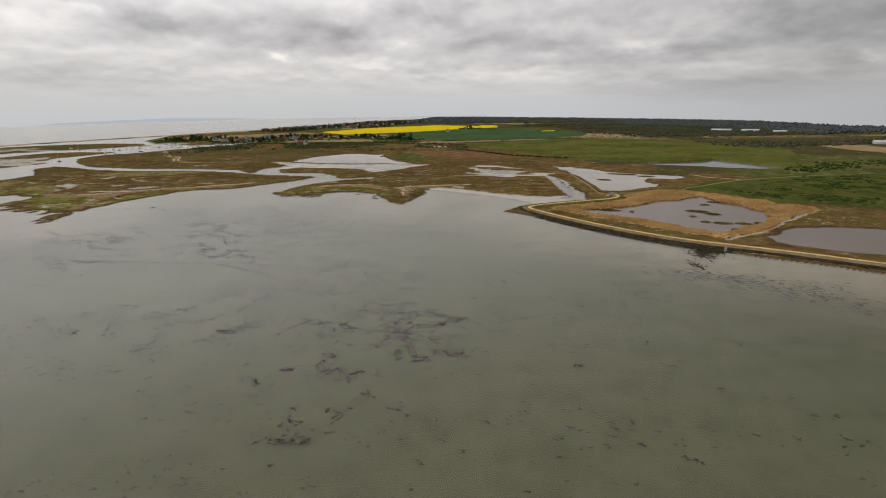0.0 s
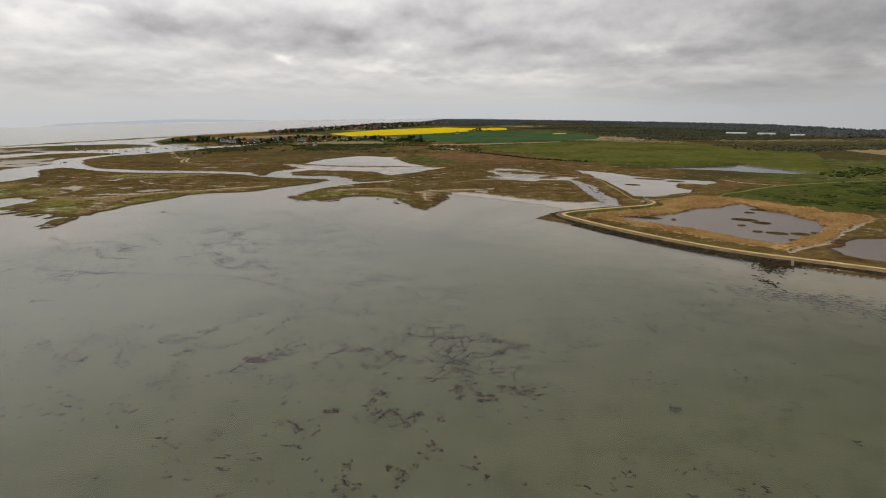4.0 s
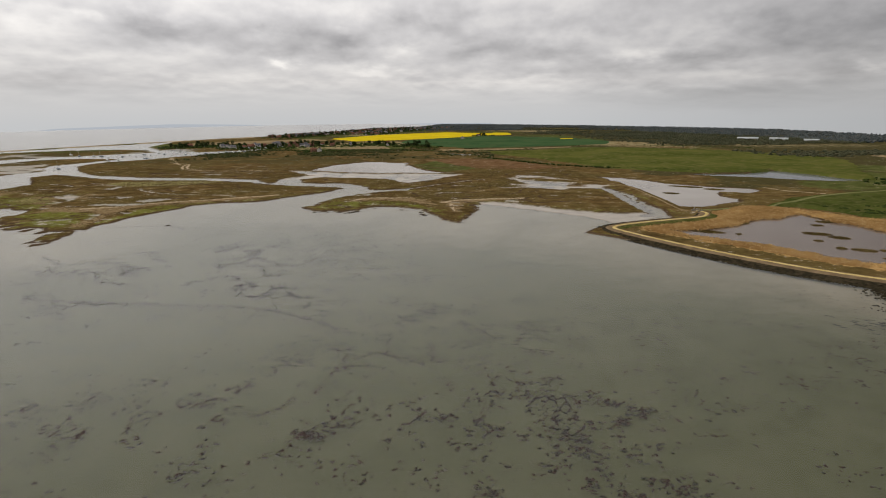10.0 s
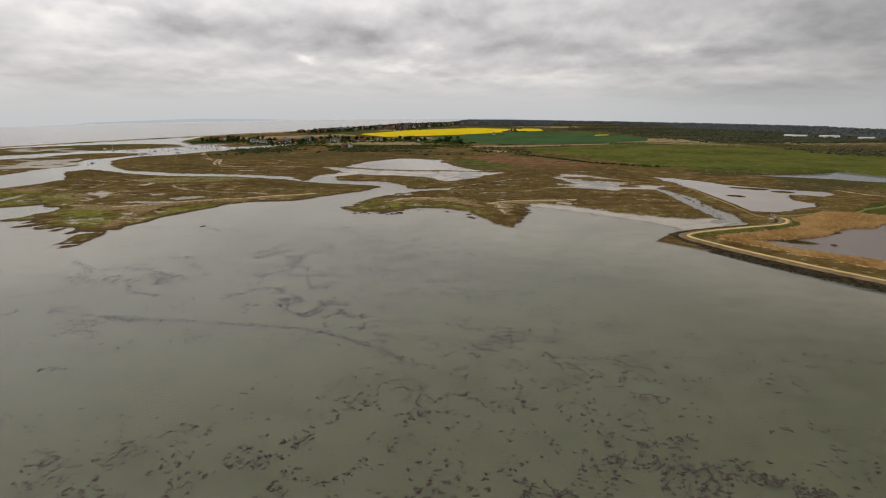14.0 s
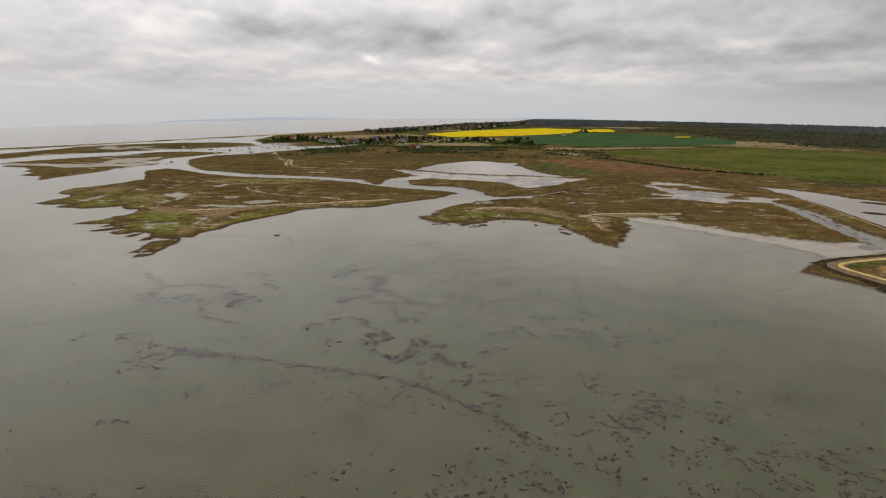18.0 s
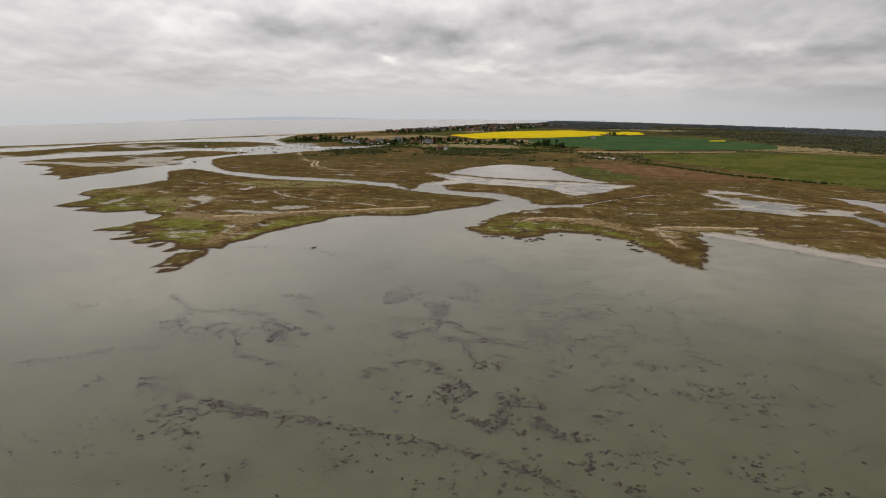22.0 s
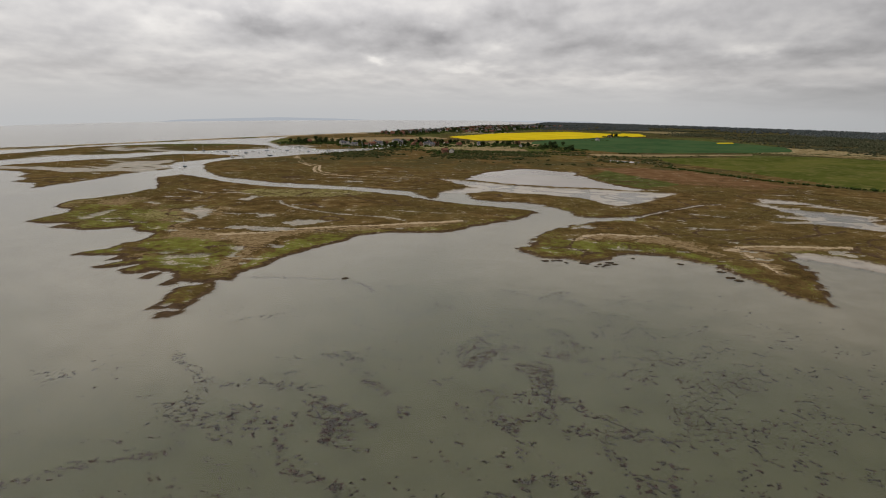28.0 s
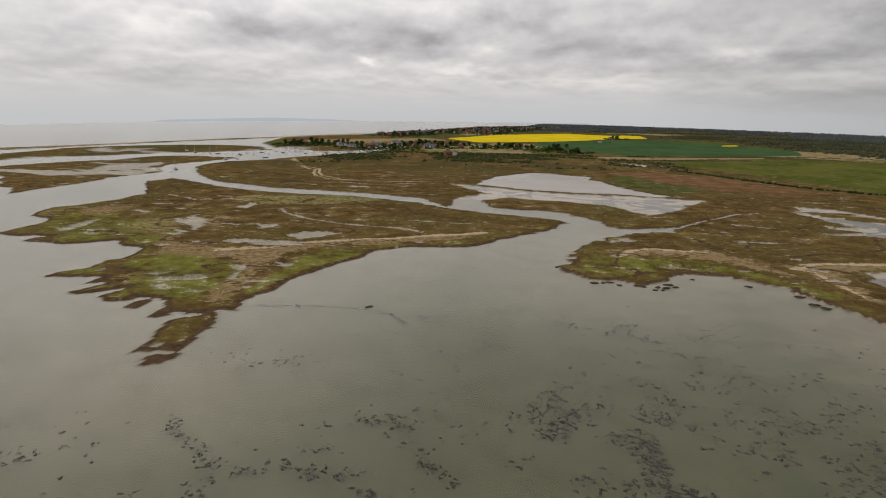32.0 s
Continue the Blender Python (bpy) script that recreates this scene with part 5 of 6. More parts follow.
# thin weed scattered over the whole shallow bay
pts = np.stack([R.uniform(-260, 110, 26000), R.uniform(60, 345, 26000)], 1)
zz, dist = land_height(pts[:, 0], pts[:, 1])[:2]
patch = smooth(fractal(pts[:, 0], pts[:, 1] * 1.3, 60, 3), 0.40, 0.66) * smooth(fractal(pts[:, 0] * 0.8, pts[:, 1] * 1.6, 9, 3), 0.44, 0.60)
ok = (dist < -14) & (R.rand(26000) < 1.1 * patch * (1 - 0.75 * smooth(np.hypot(pts[:, 0] + 70, pts[:, 1] - 215), 110, 190)))
rows = []
for x, y in pts[ok]:
    w = 0.2 + 0.5 * R.rand() ** 3
    for k in range(3):
        rows.append((x + R.normal() * w, y + R.normal() * w * 0.6, R.choice([-0.07, -0.07, -0.07, 0.0]), w * R.uniform(0.6, 1.2), w * R.uniform(0.3, 0.6), 0.05, -0.32 + R.normal() * 0.4))
stuff("seaweed_bed", FLAT, rows, MAT_WEED, "small dark seaweed clumps scattered over the bay", "seaweed", seed=6)

# dark boulders along the foot of the sea wall
d = np.gradient(WALL_LINE, axis=0)
d /= np.linalg.norm(d, axis=1)[:, None]
rows = []
for _ in range(13000):
    i, t = R.randint(len(WALL_LINE) - 1), R.rand()
    p = WALL_LINE[i] * (1 - t) + WALL_LINE[i + 1] * t
    if not (30 < p[0] < 330 and p[1] < 352):
        continue
    s = R.uniform(0.25, 0.55)
    off = R.uniform(4.6, 11.0)
    q = p + np.array([-d[i, 1], d[i, 0]]) * off
    rows.append((*q, 1.05 - 0.19 * (off - 4.6), s, s * R.uniform(0.6, 1), s * 0.6, R.uniform(0, 6.28)))
stuff("rock_armour", FAR_LUMPS, rows, MAT_ROCK, "dark weed-covered boulders along the sea wall's foot", "rocks")

# a dark weedy rock patch that breaks the surface below the steps
rows = []
for cx, cy, sx, sy, n in ((123, 227, 3.4, 3.2, 420), (116, 221, 2.6, 4.6, 150), (106, 204, 1.6, 4.0, 60)):
    for _ in range(n):
        s = R.uniform(0.3, 0.8)
        rows.append((cx + R.normal() * sx, cy + R.normal() * sy, R.uniform(-0.05, 0.08), s, s * 0.6, 0.16, R.uniform(0, 6.28)))
stuff("weedy_rocks", LUMPS, rows, MAT_ROCK, "patch of dark weed-covered rocks breaking the surface", "rocks")

# broken peat blocks off the marsh edge
for x, y, s in ((-123, 389.2, 1.6), (-119.6, 390, 1.0), (-117, 391, 1.4), (-114, 388, 1.0), (-107.3, 389, 1.5), (-105.5, 388, 1.2), (-101.8, 384.7, 0.9),
                (-100, 388.3, 1.2), (-97, 388, 1.6), (-93.6, 389.5, 1.1), (-99, 385.2, 0.8), (-95.4, 392, 1.8), (-84.2, 400.8, 0.9), (-65.6, 395.5, 1.4),
                (-52, 386.8, 1.7), (-51, 379, 1.9), (-49, 376, 1.7), (-135, 408, 1.6), (-200, 349.6, 1.3)):
    me = scatter_mesh("peat_block", lump_shapes(1, int(-x * 10), 0.7, 2, 0.2), [(0, 0, 0, s * 1.1, s * 0.7, 0.4, R.uniform(-0.6, 0.6))], MAT_PEAT)
    ob = tagged(new("peat_block", me), "dark brown peat block broken off the marsh edge", "rock", group="peat blocks along the shore")
    ob.location = (x, y, 0.0)


def blade_shapes(count, seed, blades, height, spread):
    """Clumps of upright tapering blades."""
    out = []
    for k in range(count):
        rnd = np.random.RandomState(seed + k)
        v, f = [], []
        for b in range(blades):
            x, y = rnd.normal(0, spread, 2)
            h, w = height * rnd.uniform(0.7, 1.15), rnd.uniform(0.16, 0.3) * spread * 1.6
            lx, ly = rnd.normal(0, 0.18, 2)
            a = rnd.uniform(0, 6.28)
            i = len(v)
            for t in range(3):
                v.append((x + w * math.cos(a + t * 2.094), y + w * math.sin(a + t * 2.094), 0))
            v.append((x + lx, y + ly, h))
            f += [(i, i + 1, i + 3), (i + 1, i + 2, i + 3), (i + 2, i, i + 3)]
        out.append((np.array(v, float), np.array(f)))
    return out


REEDS = blade_shapes(8, 90, 9, 1.0, 0.5)
pts = np.stack([R.uniform(50, 262, 90000), R.uniform(200, 425, 90000)], 1)
keep = (near_distance(pts[:, 0], pts[:, 1], REEDBED) > 1.5) & (line_distance(pts[:, 0], pts[:, 1], PATH) + 8 * (fractal(pts[:, 0], pts[:, 1], 12, 3) - 0.5) > 7)
pts = pts[keep]
z, dist, pool = land_height(pts[:, 0], pts[:, 1])[:3]
keep = pool < -0.2
pts, z = pts[keep], z[keep]
thin = fractal(pts[:, 0], pts[:, 1], 18, 3)
keep = R.rand(len(pts)) < smooth(thin, 0.25, 0.5)
rows = [(x, y, h - 0.1, 1.1, 1.1, R.uniform(0.7, 1.3), R.uniform(0, 6.28)) for (x, y), h in zip(pts[keep], z[keep])][:19000]
stuff("reedbed", REEDS, rows, MAT_REED, "golden dry reeds standing round a grey pool", "reeds")
for x, y, a, b in ((106, 323, 8.8, 2.2), (122, 343, 8.6, 2.4), (137, 344, 3.6, 1.8), (160, 316, 7.2, 2.6), (165, 307, 5.1, 2.2), (175, 337, 2.8, 1.5),
                   (186, 346, 5.0, 2.0), (150, 286, 2.4, 1.5), (158, 282, 5.3, 2.0), (169, 280, 4.7, 2.0), (178, 281, 2.6, 2.0), (150, 301, 1.9, 1.0),
                   (119, 317, 1.0, 0.8), (157, 267, 2.2, 1.0), (125, 279, 2.3, 1.4), (200, 330, 3.4, 2.0), (146, 461, 6.7, 2.6), (177, 497, 11.4, 3.0),
                   (191, 481, 8.0, 3.0), (168, 502, 7, 2)):
    rows = []
    for _ in range(int(30 + a * b * 14)):
        r, t = math.sqrt(R.rand()) * (0.8 + 0.2 * R.rand()), R.uniform(0, 6.28)
        rows.append((r * a * math.cos(t), r * b * 1.5 * math.sin(t), -0.3, 0.9, 0.9, R.uniform(0.55, 0.95) * (1.15 - 0.4 * r), R.uniform(0, 6.28)))
    ob = tagged(new("reed_island", scatter_mesh("reed_island", REEDS, rows, MAT_TUFT)), "small brown reed tussock standing in a grey pool", "reeds", kind="stuff")
    ob.location, ob.rotation_euler = (x, y, 0.05), (0, 0, -0.4)

# low tufts all over the near marshes
TUFTS = blade_shapes(6, 140, 6, 1.0, 0.55)
pts = np.concatenate([np.stack([R.uniform(-480, 110, 60000), R.uniform(300, 700, 60000)], 1)])
z, dist, pool, mud, pans = land_height(pts[:, 0], pts[:, 1])[:5]
ok = (dist > 1.2) & (pool < -2) & (mud < -1) & (pans < 0.1) & (z > 0.25)
ok &= R.rand(len(pts)) < smooth(fractal(pts[:, 0] * 0.7, pts[:, 1] * 1.3, 28, 3), 0.38, 0.62)
for o in (SANDSTRIP, SANDSPIT, SANDSPIT2, GREEN1):
    ok &= near_distance(pts[:, 0], pts[:, 1], o) < 0
rows = [(x, y, h - 0.05, s, s, s * 0.45, R.uniform(0, 6.28)) for (x, y), h, s in zip(pts[ok], z[ok], R.uniform(0.5, 1.2, ok.sum()))][:17000]
stuff("marsh_tufts", TUFTS, rows, MAT_TUFT, "brown tufts of sea purslane and grass", "marsh plants")

# dark gorse and rushes dotted over the pasture
pts = np.stack([R.uniform(190, 460, 4000), R.uniform(300, 480, 4000)], 1)
ok = (near_distance(pts[:, 0], pts[:, 1], PASTURE) > 3) & (R.rand(4000) < smooth(fractal(pts[:, 0], pts[:, 1], 16, 2), 0.5, 0.68))
rows = [(x, y, 2.55, R.uniform(1.0, 2.6), R.uniform(0.8, 1.6), R.uniform(0.4, 0.9), R.uniform(-0.4, 0.4)) for x, y in pts[ok]][:900]
stuff("gorse", LUMPS, rows, MAT_GORSE, "dark gorse and rush tussocks dotted over pasture", "bushes")

# scrub between the marsh and the fields, and along the meadow's edges
rows = []
for line, n, wide in (([(17, 817), (44, 776), (71, 736), (92, 698), (117, 677), (180, 640), (240, 605)], 330, 3.0), ([(-200, 1000), (-90, 960), (0, 930), (90, 960), (215, 1060)], 300, 8.0),
                      ([(-310, 985), (-250, 960), (-150, 985), (-60, 1010)], 260, 10.0), ([(215, 1060), (330, 1075), (430, 1040), (520, 960)], 260, 7.0),
                      ([(350, 500), (400, 530), (450, 560), (600, 560)], 420, 22.0)):
    q = smooth_line(line, 1.0)
    for i in R.randint(0, len(q), n):
        s = 0.7 + 1.9 * R.rand() ** 2
        rows.append((q[i, 0] + R.normal() * wide * 0.5, q[i, 1] + R.normal() * wide * 0.5, 1.9, s, s * 0.8, s * R.uniform(0.45, 0.8), R.uniform(0, 6.28)))
stuff("hedgerow_scrub", LUMPS, rows, MAT_GORSE, "dark hedgerow bushes along the field edges", "bushes")
pts = np.stack([R.uniform(-430, 40, 5000), R.uniform(790, 1010, 5000)], 1)
ok = R.rand(5000) < smooth(fractal(pts[:, 0] * 0.6, pts[:, 1] * 1.4, 45, 3), 0.42, 0.66) * smooth(pts[:, 1], 780, 900)
h = heights(pts)
rows = [(x, y, k + 0.3, s, s * 0.8, s * 0.6, R.uniform(0, 6.28)) for (x, y), k, s in zip(pts[ok], h[ok], R.uniform(1.2, 3.6, ok.sum())) if k > 0.4]
stuff("marsh_scrub", LUMPS, rows, MAT_SCRUB, "low brown-green scrub behind the marsh", "bushes")


# ---- woods to the skyline ----


def near_land(x, y):
    return distance(x, y, LANDS["main"]) > 25


def woodland(name, az0, az1, mat, count, seed, label, lo, hi):
    """Crowns between the fractions lo and hi of the way from the fields to the skyline."""
    rnd = np.random.RandomState(seed)
    rows = []
    while len(rows) < count:
        a = rnd.uniform(az0, az1, 4000)
        r1 = np.interp(a, REACH_AZ, REACH_R) + 40
        r0 = np.interp(a, [q[0] for q in WOOD_NEAR], [q[1] for q in WOOD_NEAR])
        t = rnd.uniform(lo, hi, 4000)
        r = r0 + (r1 - r0) * t
        x, y = -75 + r * np.sin(np.radians(a)), 100 + r * np.cos(np.radians(a))
        ok = rnd.rand(4000) < np.maximum(smooth(fractal(x * 0.5, y * 1.3, 130, 3), 0.44, 0.60) * (0.25 + 0.75 * smooth(t, 0.0, 0.3)), smooth(t, 0.6, 0.85))
        ok &= near_land(x, y)
        low = 0.35 + 0.65 * smooth(a, -5, 5)
        for px, py, k in zip(x[ok], y[ok], low[ok]):
            s = rnd.uniform(2.0, 4.6)
            hgt = rnd.uniform(2.0, 4.8) * k * (1.0 if lo + hi > 0.9 else 0.6)
            rows.append((px, py, 1.0 + hgt * 0.8, s, s * rnd.uniform(0.8, 1.1), hgt, rnd.uniform(0, 6.28)))
            rows.append((px + rnd.normal() * s * 0.5, py + rnd.normal() * s * 0.5, 1.5 + hgt * 1.3, s * 0.55, s * 0.5, hgt * 0.6, rnd.uniform(0, 6.28)))
    p = np.array(rows)
    p[:, 2] -= sinking(p[:, 0], p[:, 1])
    return stuff(name, FAR_LUMPS, [tuple(q) for q in p], mat, label, "woodland", seed)


woodland("far_woodland", -7, 10, MAT_WOOD_HAZED, 8600, 1, "distant woodland behind the yellow field, greyed with painted haze", 0.0, 1.0)
woodland("far_woodland", 10, 56, MAT_WOOD_HAZED, 6000, 2, "distant woodland along the skyline, greyed with painted haze", 0.5, 1.0)
woodland("woodland", 9, 26, MAT_WOOD_NEAR, 3200, 3, "olive-brown spring woods behind the meadow", 0.0, 0.55)
woodland("woodland", 26, 56, MAT_WOOD_NEAR, 3600, 4, "olive-brown spring woods behind the pasture", 0.0, 0.55)


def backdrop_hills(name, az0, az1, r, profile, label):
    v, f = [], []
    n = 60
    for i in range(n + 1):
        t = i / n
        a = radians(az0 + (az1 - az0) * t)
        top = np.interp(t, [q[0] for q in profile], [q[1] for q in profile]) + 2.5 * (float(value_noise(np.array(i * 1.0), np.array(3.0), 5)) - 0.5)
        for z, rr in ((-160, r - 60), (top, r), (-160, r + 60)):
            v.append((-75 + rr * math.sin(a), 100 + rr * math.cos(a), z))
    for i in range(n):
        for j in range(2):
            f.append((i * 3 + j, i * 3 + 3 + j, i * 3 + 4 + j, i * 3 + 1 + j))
    tagged(new(name, from_arrays(name, v, f, MAT_HAZE_HILLS)), label, "hills", kind="structure")


# far land whose haze is put into its glowing pale blue
backdrop_hills("backdrop", -40, -9, 4500, [(0, -60), (0.12, -20), (0.3, -6), (0.42, 1), (0.6, -6), (0.8, -24), (1, -60)], "far hills across the sea, haze painted pale blue")
backdrop_hills("backdrop", -13, 6, 4600, [(0, -40), (0.2, -20), (0.6, -14), (1, -12)], "far shore across the bay, haze painted pale blue")

# ---- the village, the town, boats and glasshouses ----
def box(bm, x0, x1, y0, y1, z0, z1):
    v = [bm.verts.new(p) for p in ((x0, y0, z0), (x1, y0, z0), (x1, y1, z0), (x0, y1, z0), (x0, y0, z1), (x1, y0, z1), (x1, y1, z1), (x0, y1, z1))]
    for q in ((0, 3, 2, 1), (4, 5, 6, 7), (0, 1, 5, 4), (1, 2, 6, 5), (2, 3, 7, 6), (3, 0, 4, 7)):
        bm.faces.new([v[i] for i in q])


def mesh_of(name, fill, mat):
    bm = bmesh.new()
    fill(bm)
    me = bpy.data.meshes.new(name)
    bm.to_mesh(me)
    bm.free()
    me.materials.append(mat)
    return me


def gable(bm, w, l, z0, z1, over=0.4):
    """A pitched roof with eaves and some thickness, its ridge along x."""
    a, b = l / 2 + over, w / 2 + over
    lo = [bm.verts.new(p) for p in ((-a, -b, z0), (a, -b, z0), (a, 0, z1), (-a, 0, z1), (a, b, z0), (-a, b, z0))]
    hi = [bm.verts.new((*p.co[:2], p.co.z + 0.22)) for p in lo]
    for q in ((0, 1, 2, 3), (3, 2, 4, 5)):
        bm.faces.new([hi[i] for i in q])
        bm.faces.new([lo[i] for i in q[::-1]])
    for i, j in ((0, 1), (1, 2), (2, 4), (4, 5), (5, 3), (3, 0)):
        bm.faces.new([lo[i], lo[j], hi[j], hi[i]])


def house(l, w, h, wall_mat, roof_mat, label):
    """A house: walls with gables, roof, chimney, door and windows, at the origin."""
    top = new("house")
    rise = w * 0.42

    def walls(bm):
        box(bm, -l / 2, l / 2, -w / 2, w / 2, -0.6, h)
        for s in (-1, 1):
            v = [bm.verts.new((s * l / 2, -w / 2, h)), bm.verts.new((s * l / 2, w / 2, h)), bm.verts.new((s * l / 2, 0, h + rise))]
            bm.faces.new(v if s > 0 else v[::-1])
    part("wall", mesh_of("house_wall", walls, wall_mat), top)
    part("roof", mesh_of("house_roof", lambda bm: gable(bm, w, l, h - 0.15, h + rise), roof_mat), top, "pitched tiled roof")
    part("chimney", mesh_of("chimney", lambda bm: box(bm, l * 0.3, l * 0.3 + 0.8, -0.4, 0.4, h + rise * 0.5, h + rise + 1.1), MAT_BRICK), top)
    pane = mesh_of("house_window", lambda bm: box(bm, -0.6, 0.6, -0.06, 0.06, 0, 1.2), MAT_GLASS)
    door = mesh_of("house_door", lambda bm: box(bm, -0.5, 0.5, -0.06, 0.06, 0, 2.05), MAT_TILE)
    for s in (-1, 1):
        for k in (-0.3, 0.3):
            for z in ((0.9, 2.9) if h > 4 else (1.0,)):
                o = part("window", pane, top)
                o.location = (k * l, s * (w / 2 + 0.03), z)
    o = part("door", door, top)
    o.location = (0, -w / 2 - 0.04, 0)
    return tagged(top, label, "house", group="houses of the village")


KINDS = [house(9, 6.5, 4.2, MAT_BRICK, MAT_TILE, "two-storey red-brick house with a brown tiled roof"),
         house(9.5, 6, 4.2, MAT_WALL_PALE, MAT_SLATE, "white-rendered house with a grey slate roof"),
         house(8, 6, 2.7, MAT_WALL_PALE, MAT_TILE, "pale single-storey bungalow with a brown tiled roof"),
         house(12, 7, 4.4, MAT_BRICK, MAT_SLATE, "long brick house with a grey slate roof")]
SPOTS = [(-460, 1086), (-439, 1062), (-429, 1081), (-416, 1086), (-412, 1121), (-396, 1110), (-397, 1200), (-377, 1170), (-374, 1209), (-328, 1104), (-306, 1096),
         (-301, 1113), (-248, 951), (-227, 1157), (-147, 1124), (-550, 1120), (-324, 1155), (-353, 1179), (-429, 1150), (-481, 1111), (69, 1566), (-259, 1114), (16, 1367)]
SPOTS += [(-553, 1124), (-467, 1085), (-447, 1071), (-424, 1076), (-414, 1096), (-400, 1099), (-339, 1093), (-320, 1115), (-309, 1117), (-290, 1159), (-155, 1187), (-222, 1135), (-260, 959), (-375, 1141), (-398, 1177)]
RV = np.random.RandomState(5)
spots = [(x, y, (1, 1, 2, 0, 1, 0)[i % 6]) for i, (x, y) in enumerate(SPOTS)]
# the seaside town along the coast beyond
line = smooth_line([(-560, 1560), (-490, 1760), (-420, 2080), (-330, 2400), (-200, 2560)], 1.0)
for i in RV.randint(0, len(line), 210):
    off = RV.uniform(12, 230) if i > 260 else RV.uniform(8, 90)
    spots.append((line[i, 0] + off, line[i, 1] - off * 0.45 + RV.normal() * 20, RV.randint(4)))
gh = heights([(x, y) for x, y, k in spots])
used = set()
for (x, y, k), z in zip(spots, gh):
    if z < 0.3:
        continue
    m = pose(x, y, max(z, 0.5), 0, 0, RV.choice([10, 100, 30, 80]) + RV.normal() * 8)
    if k in used:
        copy_thing(KINDS[k], m)
    else:
        KINDS[k].matrix_basis = m
        used.add(k)


def tree(height, width, seed, mat, label):
    """A tree: a tapered trunk with limbs, and a crown of many small leaf clumps."""
    rnd = np.random.RandomState(seed)
    top = new("tree")

    def trunk(bm):
        limbs = [((0, 0, -0.3), (0, 0, height * 0.6), 0.045 * height)]
        for k in range(6):
            a, z = k * 1.05 + rnd.uniform(-0.4, 0.4), height * rnd.uniform(0.28, 0.5)
            limbs.append(((0, 0, z), (width * 0.34 * math.cos(a), width * 0.34 * math.sin(a), z + height * 0.22), 0.018 * height))
        for p, q, r in limbs:
            p, q = Vector(p), Vector(q)
            t = (q - p).to_track_quat("Z", "Y").to_matrix().to_4x4()
            bmesh.ops.create_cone(bm, segments=6, radius1=r, radius2=r * 0.4, depth=(q - p).length, matrix=Matrix.Translation((p + q) / 2) @ t)
    part("trunk", mesh_of("tree_trunk", trunk, MAT_BARK), top)
    rows = []
    for _ in range(46):
        u = rnd.normal(size=3)
        u /= np.linalg.norm(u)
        q = u * rnd.uniform(0.55, 1.0) * (width * 0.42, width * 0.42, height * 0.38)
        s = width * rnd.uniform(0.10, 0.19)
        rows.append((q[0], q[1], height * 0.56 + q[2], s, s * rnd.uniform(0.7, 1), s * rnd.uniform(0.6, 0.9), rnd.uniform(0, 6.28)))
    part("crown", scatter_mesh("tree_crown", FLAT, rows, mat, seed), top)
    return tagged(top, label, "tree", group="trees round the village")


TREES = [tree(8, 8, 1, MAT_LEAF, "broad dark green tree with a rounded crown"), tree(10, 8.5, 2, MAT_LEAF, "tall dark green tree with an uneven crown"),
         tree(6.5, 9, 3, MAT_LEAF, "low spreading dark green tree"), tree(9.5, 6, 4, MAT_LEAF, "narrow dark green tree with upright limbs")]
TREE_SPOTS = [(-567, 1095), (-551, 1084), (-548, 1103), (-532, 1109), (-531, 1128), (-522, 1131), (-510, 1136), (-500, 1140), (-481, 1129), (-374, 1042), (-366, 1031),
              (-367, 1059), (-361, 1176), (-356, 1197), (-340, 1184), (-331, 1207), (-317, 1193), (-302, 1181), (-283, 1105), (-170, 1162), (-163, 1181), (-155, 1152),
              (-135, 1113), (-107, 1095), (-100, 1098), (-93, 1087), (-73, 1055), (-66, 1058), (-182, 1192), (76, 1569), (87, 1573), (-417, 1041), (-359, 1108),
              (-250, 1183), (-215, 1130), (-195, 1137)]
TREE_SPOTS += [(-577, 1140), (-574, 1162), (-575, 1207), (-547, 1167), (-536, 1170), (-510, 1175), (-496, 1178), (-449, 1146), (-371, 1021), (-375, 1069), (-376, 1103), (-375, 1161), (-368, 1205), (-356, 1230), (-339, 1211), (-301, 1177), (-287, 1200), (-279, 1202), (-173, 1184), (-94, 1162), (-85, 1183)]
tp = [(x + dx, y + dy) for x, y in TREE_SPOTS for dx, dy in ((0, 0), (RV.normal() * 9, RV.normal() * 9))]
for i in RV.randint(0, len(line), 260):
    off = RV.uniform(5, 260) if i > 260 else RV.uniform(8, 110)
    tp.append((line[i, 0] + off, line[i, 1] - off * 0.45 + RV.normal() * 25))
tz = heights(tp)
placed = 0
for i, ((x, y), z) in enumerate(zip(tp, tz)):
    if z < 0.4:
        continue
    m = pose(x, y, z, 0, 0, RV.uniform(0, 360))
    if placed < len(TREES):
        TREES[placed].matrix_basis = m
    else:
        copy_thing(TREES[RV.randint(len(TREES))], m)
    placed += 1

rows = []
for x, y in tp + SPOTS:
    for _ in range(11):
        s = RV.uniform(1.4, 3.6)
        rows.append((x + RV.normal() * 17, y + RV.normal() * 14, 2.0, s * 1.3, s, s * RV.uniform(0.5, 0.9), RV.uniform(0, 6.28)))
zz = heights([(q[0], q[1]) for q in rows])
rows = [(a, b, z + 0.4, c, e, h, t) for (a, b, _, c, e, h, t), z in zip(rows, zz) if z > 0.4]
stuff("garden_shrubs", FAR_LUMPS, rows, MAT_GORSE, "dark shrubs and hedges between the houses", "bushes")


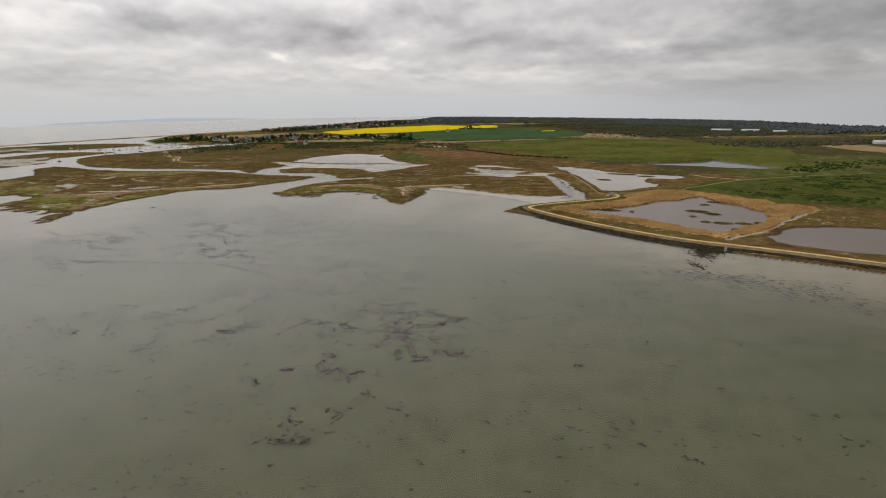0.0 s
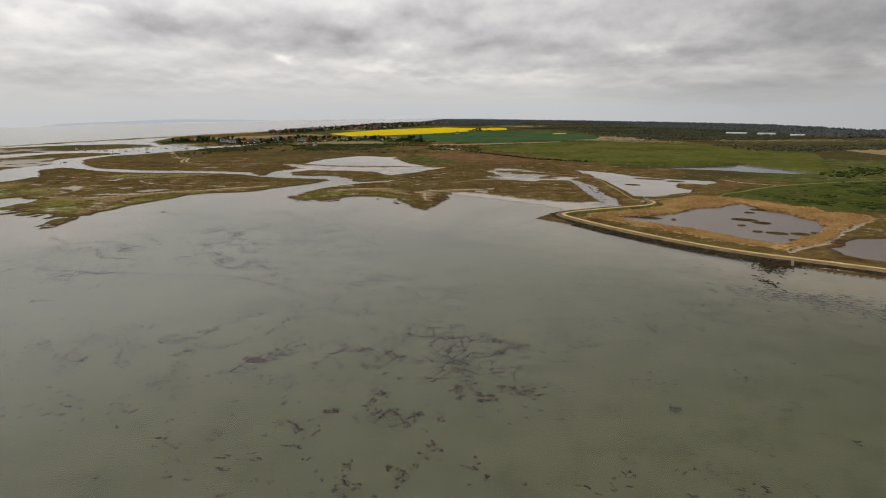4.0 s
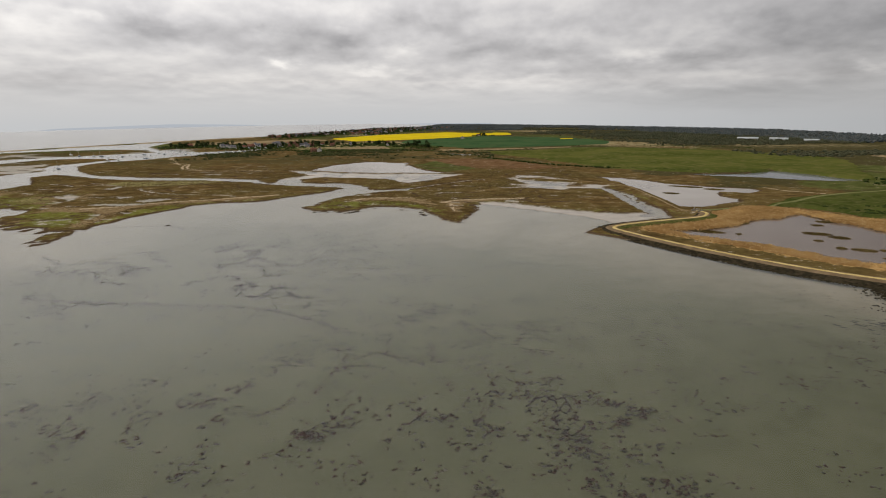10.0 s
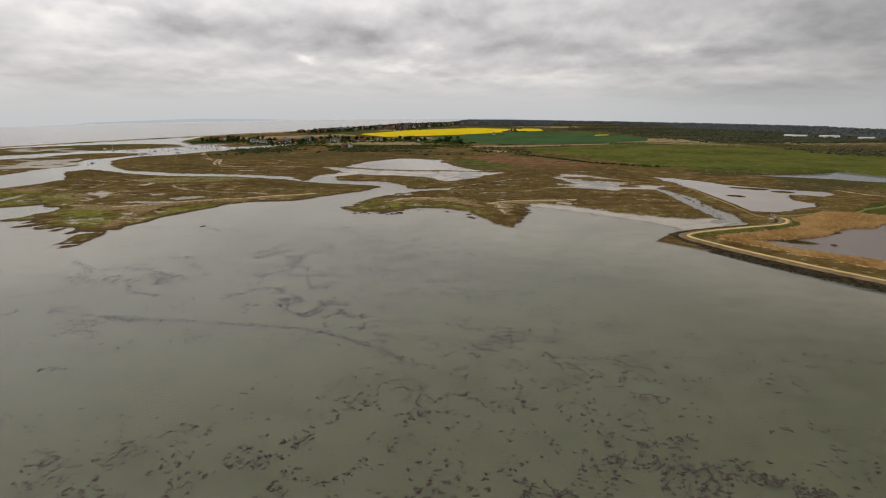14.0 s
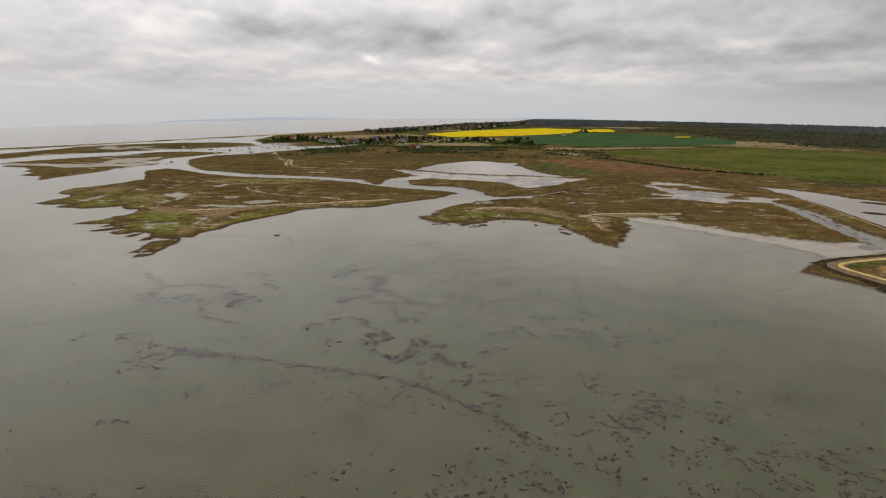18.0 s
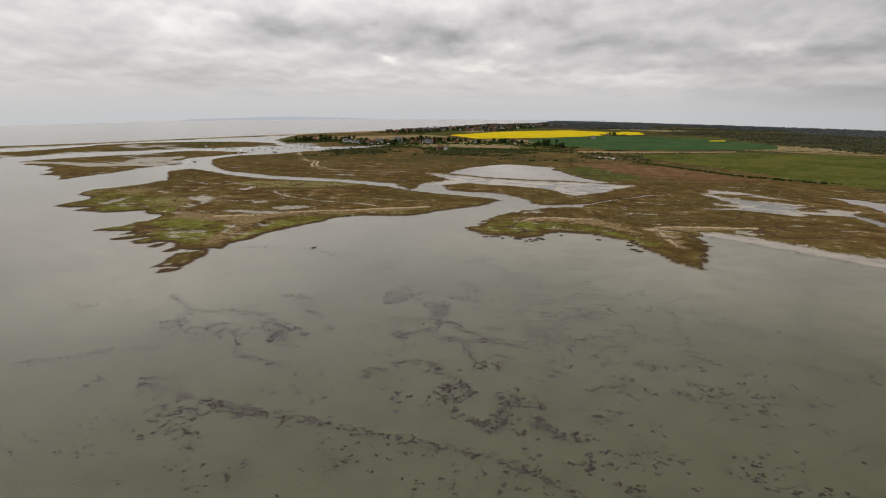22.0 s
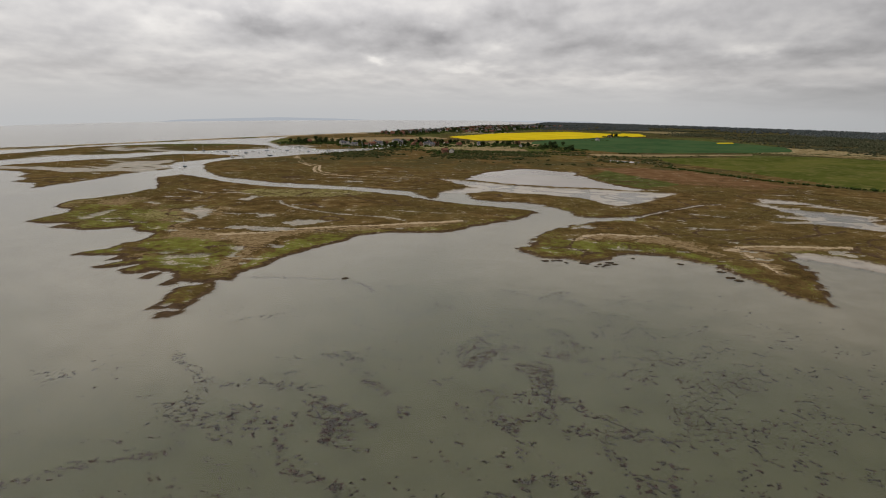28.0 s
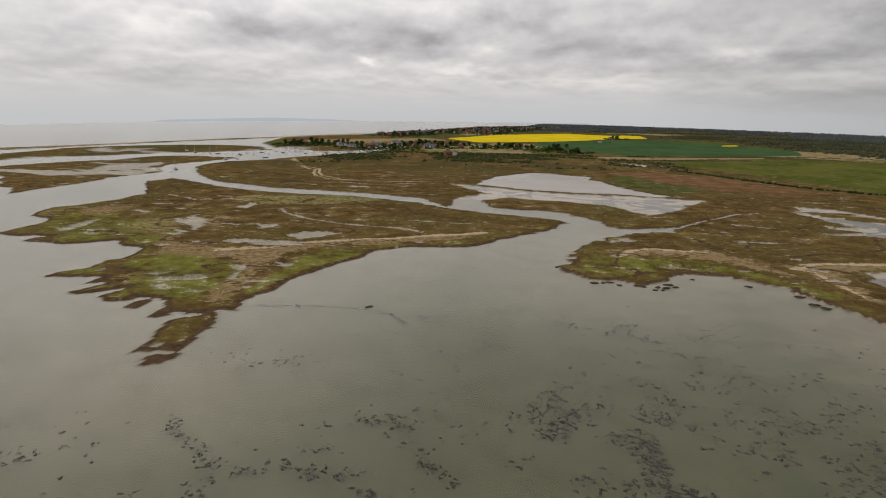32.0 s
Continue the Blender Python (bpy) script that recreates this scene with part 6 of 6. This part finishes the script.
def boat(length, hull_mat, mast, label):
    """A moored boat: hull with sheer and pointed bow, cabin, and mast with boom."""
    top = new("sailing_boat" if mast else "motor_boat")

    def hull(bm):
        rings = []
        for t in np.linspace(0, 1, 7):
            w = length * 0.17 * (math.sin(math.pi * min(1, 0.28 + 0.72 * t * 0.98)) ** 0.7 if t < 1 else 0.02)
            x, h = length * (t - 0.5), 0.7 + 0.35 * t * t
            rings.append([bm.verts.new(p) for p in ((x, -w, h), (x, -w * 0.75, 0.0), (x, 0, -0.4), (x, w * 0.75, 0.0), (x, w, h))])
        for a, b in zip(rings[:-1], rings[1:]):
            for i in range(4):
                bm.faces.new((a[i], a[i + 1], b[i + 1], b[i]))
            bm.faces.new((a[0], b[0], b[4], a[4]))
        bm.faces.new(rings[0])
    part("hull", mesh_of("boat_hull", hull, hull_mat), top)
    part("cabin", mesh_of("boat_cabin", lambda bm: box(bm, -length * 0.08, length * 0.22, -length * 0.09, length * 0.09, 0.6, 1.35), MAT_HULL), top, "white cabin")
    if mast:
        part("mast", mesh_of("boat_mast", lambda bm: bmesh.ops.create_cone(bm, segments=6, radius1=0.1, radius2=0.06, depth=length * 1.2, matrix=Matrix.Translation((length * 0.1, 0, length * 0.6 + 0.8))), MAT_MAST), top, "thin metal mast")
        part("boom", mesh_of("boat_boom", lambda bm: box(bm, -length * 0.32, length * 0.1, -0.12, 0.12, 1.7, 1.95), MAT_HULL_BLUE), top)
    return tagged(top, label, "boat", group="boats moored in the harbour")


BOATS = [boat(8.5, MAT_HULL, True, "white sailing boat moored in the harbour"), boat(9.5, MAT_HULL_BLUE, True, "grey-blue sailing boat moored in the harbour"),
         boat(6.5, MAT_HULL, False, "small white motor boat on its mooring")]
BOAT_SPOTS = [(-650, 914), (-626, 899), (-603, 884), (-600, 896), (-585, 890), (-564, 876), (-571, 906), (-546, 882), (-552, 913), (-533, 897), (-538, 929), (-518, 913),
              (-528, 957), (-509, 939), (-514, 974), (-495, 956), (-469, 930), (-468, 953), (-446, 926), (-444, 950), (-430, 943), (-428, 967), (-421, 981), (-407, 974),
              (-404, 1000), (-391, 992), (-387, 1019), (-378, 1022), (-512, 693), (-507, 678), (-518, 825), (-492, 851), (-527, 814)]
# boats laid up ashore in the yard beside the quay
BOAT_SPOTS += [(-438 + i * 7.5 + RV.normal() * 2, 1067 + (i % 4) * 9 + RV.normal() * 2) for i in range(12)]
bz = heights(BOAT_SPOTS)
for i, ((x, y), z) in enumerate(zip(BOAT_SPOTS, bz)):
    m = pose(x, y, max(0.0, z + 0.35), 0, 0, 150 + RV.normal() * 14)
    if i < 3:
        BOATS[i].matrix_basis = m
    else:
        copy_thing(BOATS[(i * 7) % 3], m)


def glasshouse(x, y, l, w, turn):
    top = new("glasshouse")
    bays = 4
    part("wall", mesh_of("glasshouse_wall", lambda bm: box(bm, -l / 2, l / 2, -w / 2, w / 2, -0.5, 3.5), MAT_GLASSHOUSE), top)
    for k in range(bays):
        o = part("roof_bay", mesh_of("glasshouse_roof", lambda bm: gable(bm, w / bays, l, 3.5, 5.0, 0.0), MAT_GLASSHOUSE), top)
        o.location = (0, (k + 0.5) * w / bays - w / 2, 0)
    top.matrix_basis = pose(x, y, 1.9, 0, 0, turn)
    tagged(top, "long white glasshouse among dark woods", "glasshouse", group="glasshouses in the woods")


glasshouse(672, 1262, 42, 24, -35)
glasshouse(722, 1228, 36, 22, -35)
glasshouse(748, 1160, 26, 20, -30)
glasshouse(690, 815, 24, 14, -30)


def sluice(x, y, turn):
    """A concrete sluice in the bank: two headwalls, a gate with its frame and spindle, and a hand rail."""
    top = new("sluice")
    for s in (-1, 1):
        o = part("headwall", mesh_of("headwall", lambda bm: box(bm, -2.4, 2.4, -0.2, 0.2, -1.2, 0.9), MAT_CONCRETE), top)
        o.location = (0, s * 2.6, 0)
    part("deck", mesh_of("sluice_deck", lambda bm: box(bm, -1.2, 1.2, -2.6, 2.6, 0.2, 0.38), MAT_CONCRETE), top)
    part("gate", mesh_of("sluice_gate", lambda bm: box(bm, -1.0, 1.0, 2.8, 2.92, -1.1, 0.7), MAT_ROCK), top)
    part("spindle", mesh_of("sluice_spindle", lambda bm: box(bm, -0.08, 0.08, 2.75, 2.9, 0.7, 2.2), MAT_MAST), top)
    for s in (-1, 1):
        rail = part("rail", mesh_of("rail", lambda bm: box(bm, -0.04, 0.04, -2.6, 2.6, 1.28, 1.36), MAT_MAST), top)
        rail.location = (s * 1.15, 0, 0)
        for k in (-2.4, 0.0, 2.4):
            o = part("rail_post", mesh_of("rail_post", lambda bm: box(bm, -0.04, 0.04, -0.04, 0.04, 0.38, 1.28), MAT_MAST), rail)
            o.location = (0, k, 0)
    top.matrix_basis = pose(x, y, 1.25, 0, 0, turn)
    tagged(top, "small grey concrete sluice with a railed deck", "sluice")


sluice(126, 377, 20)
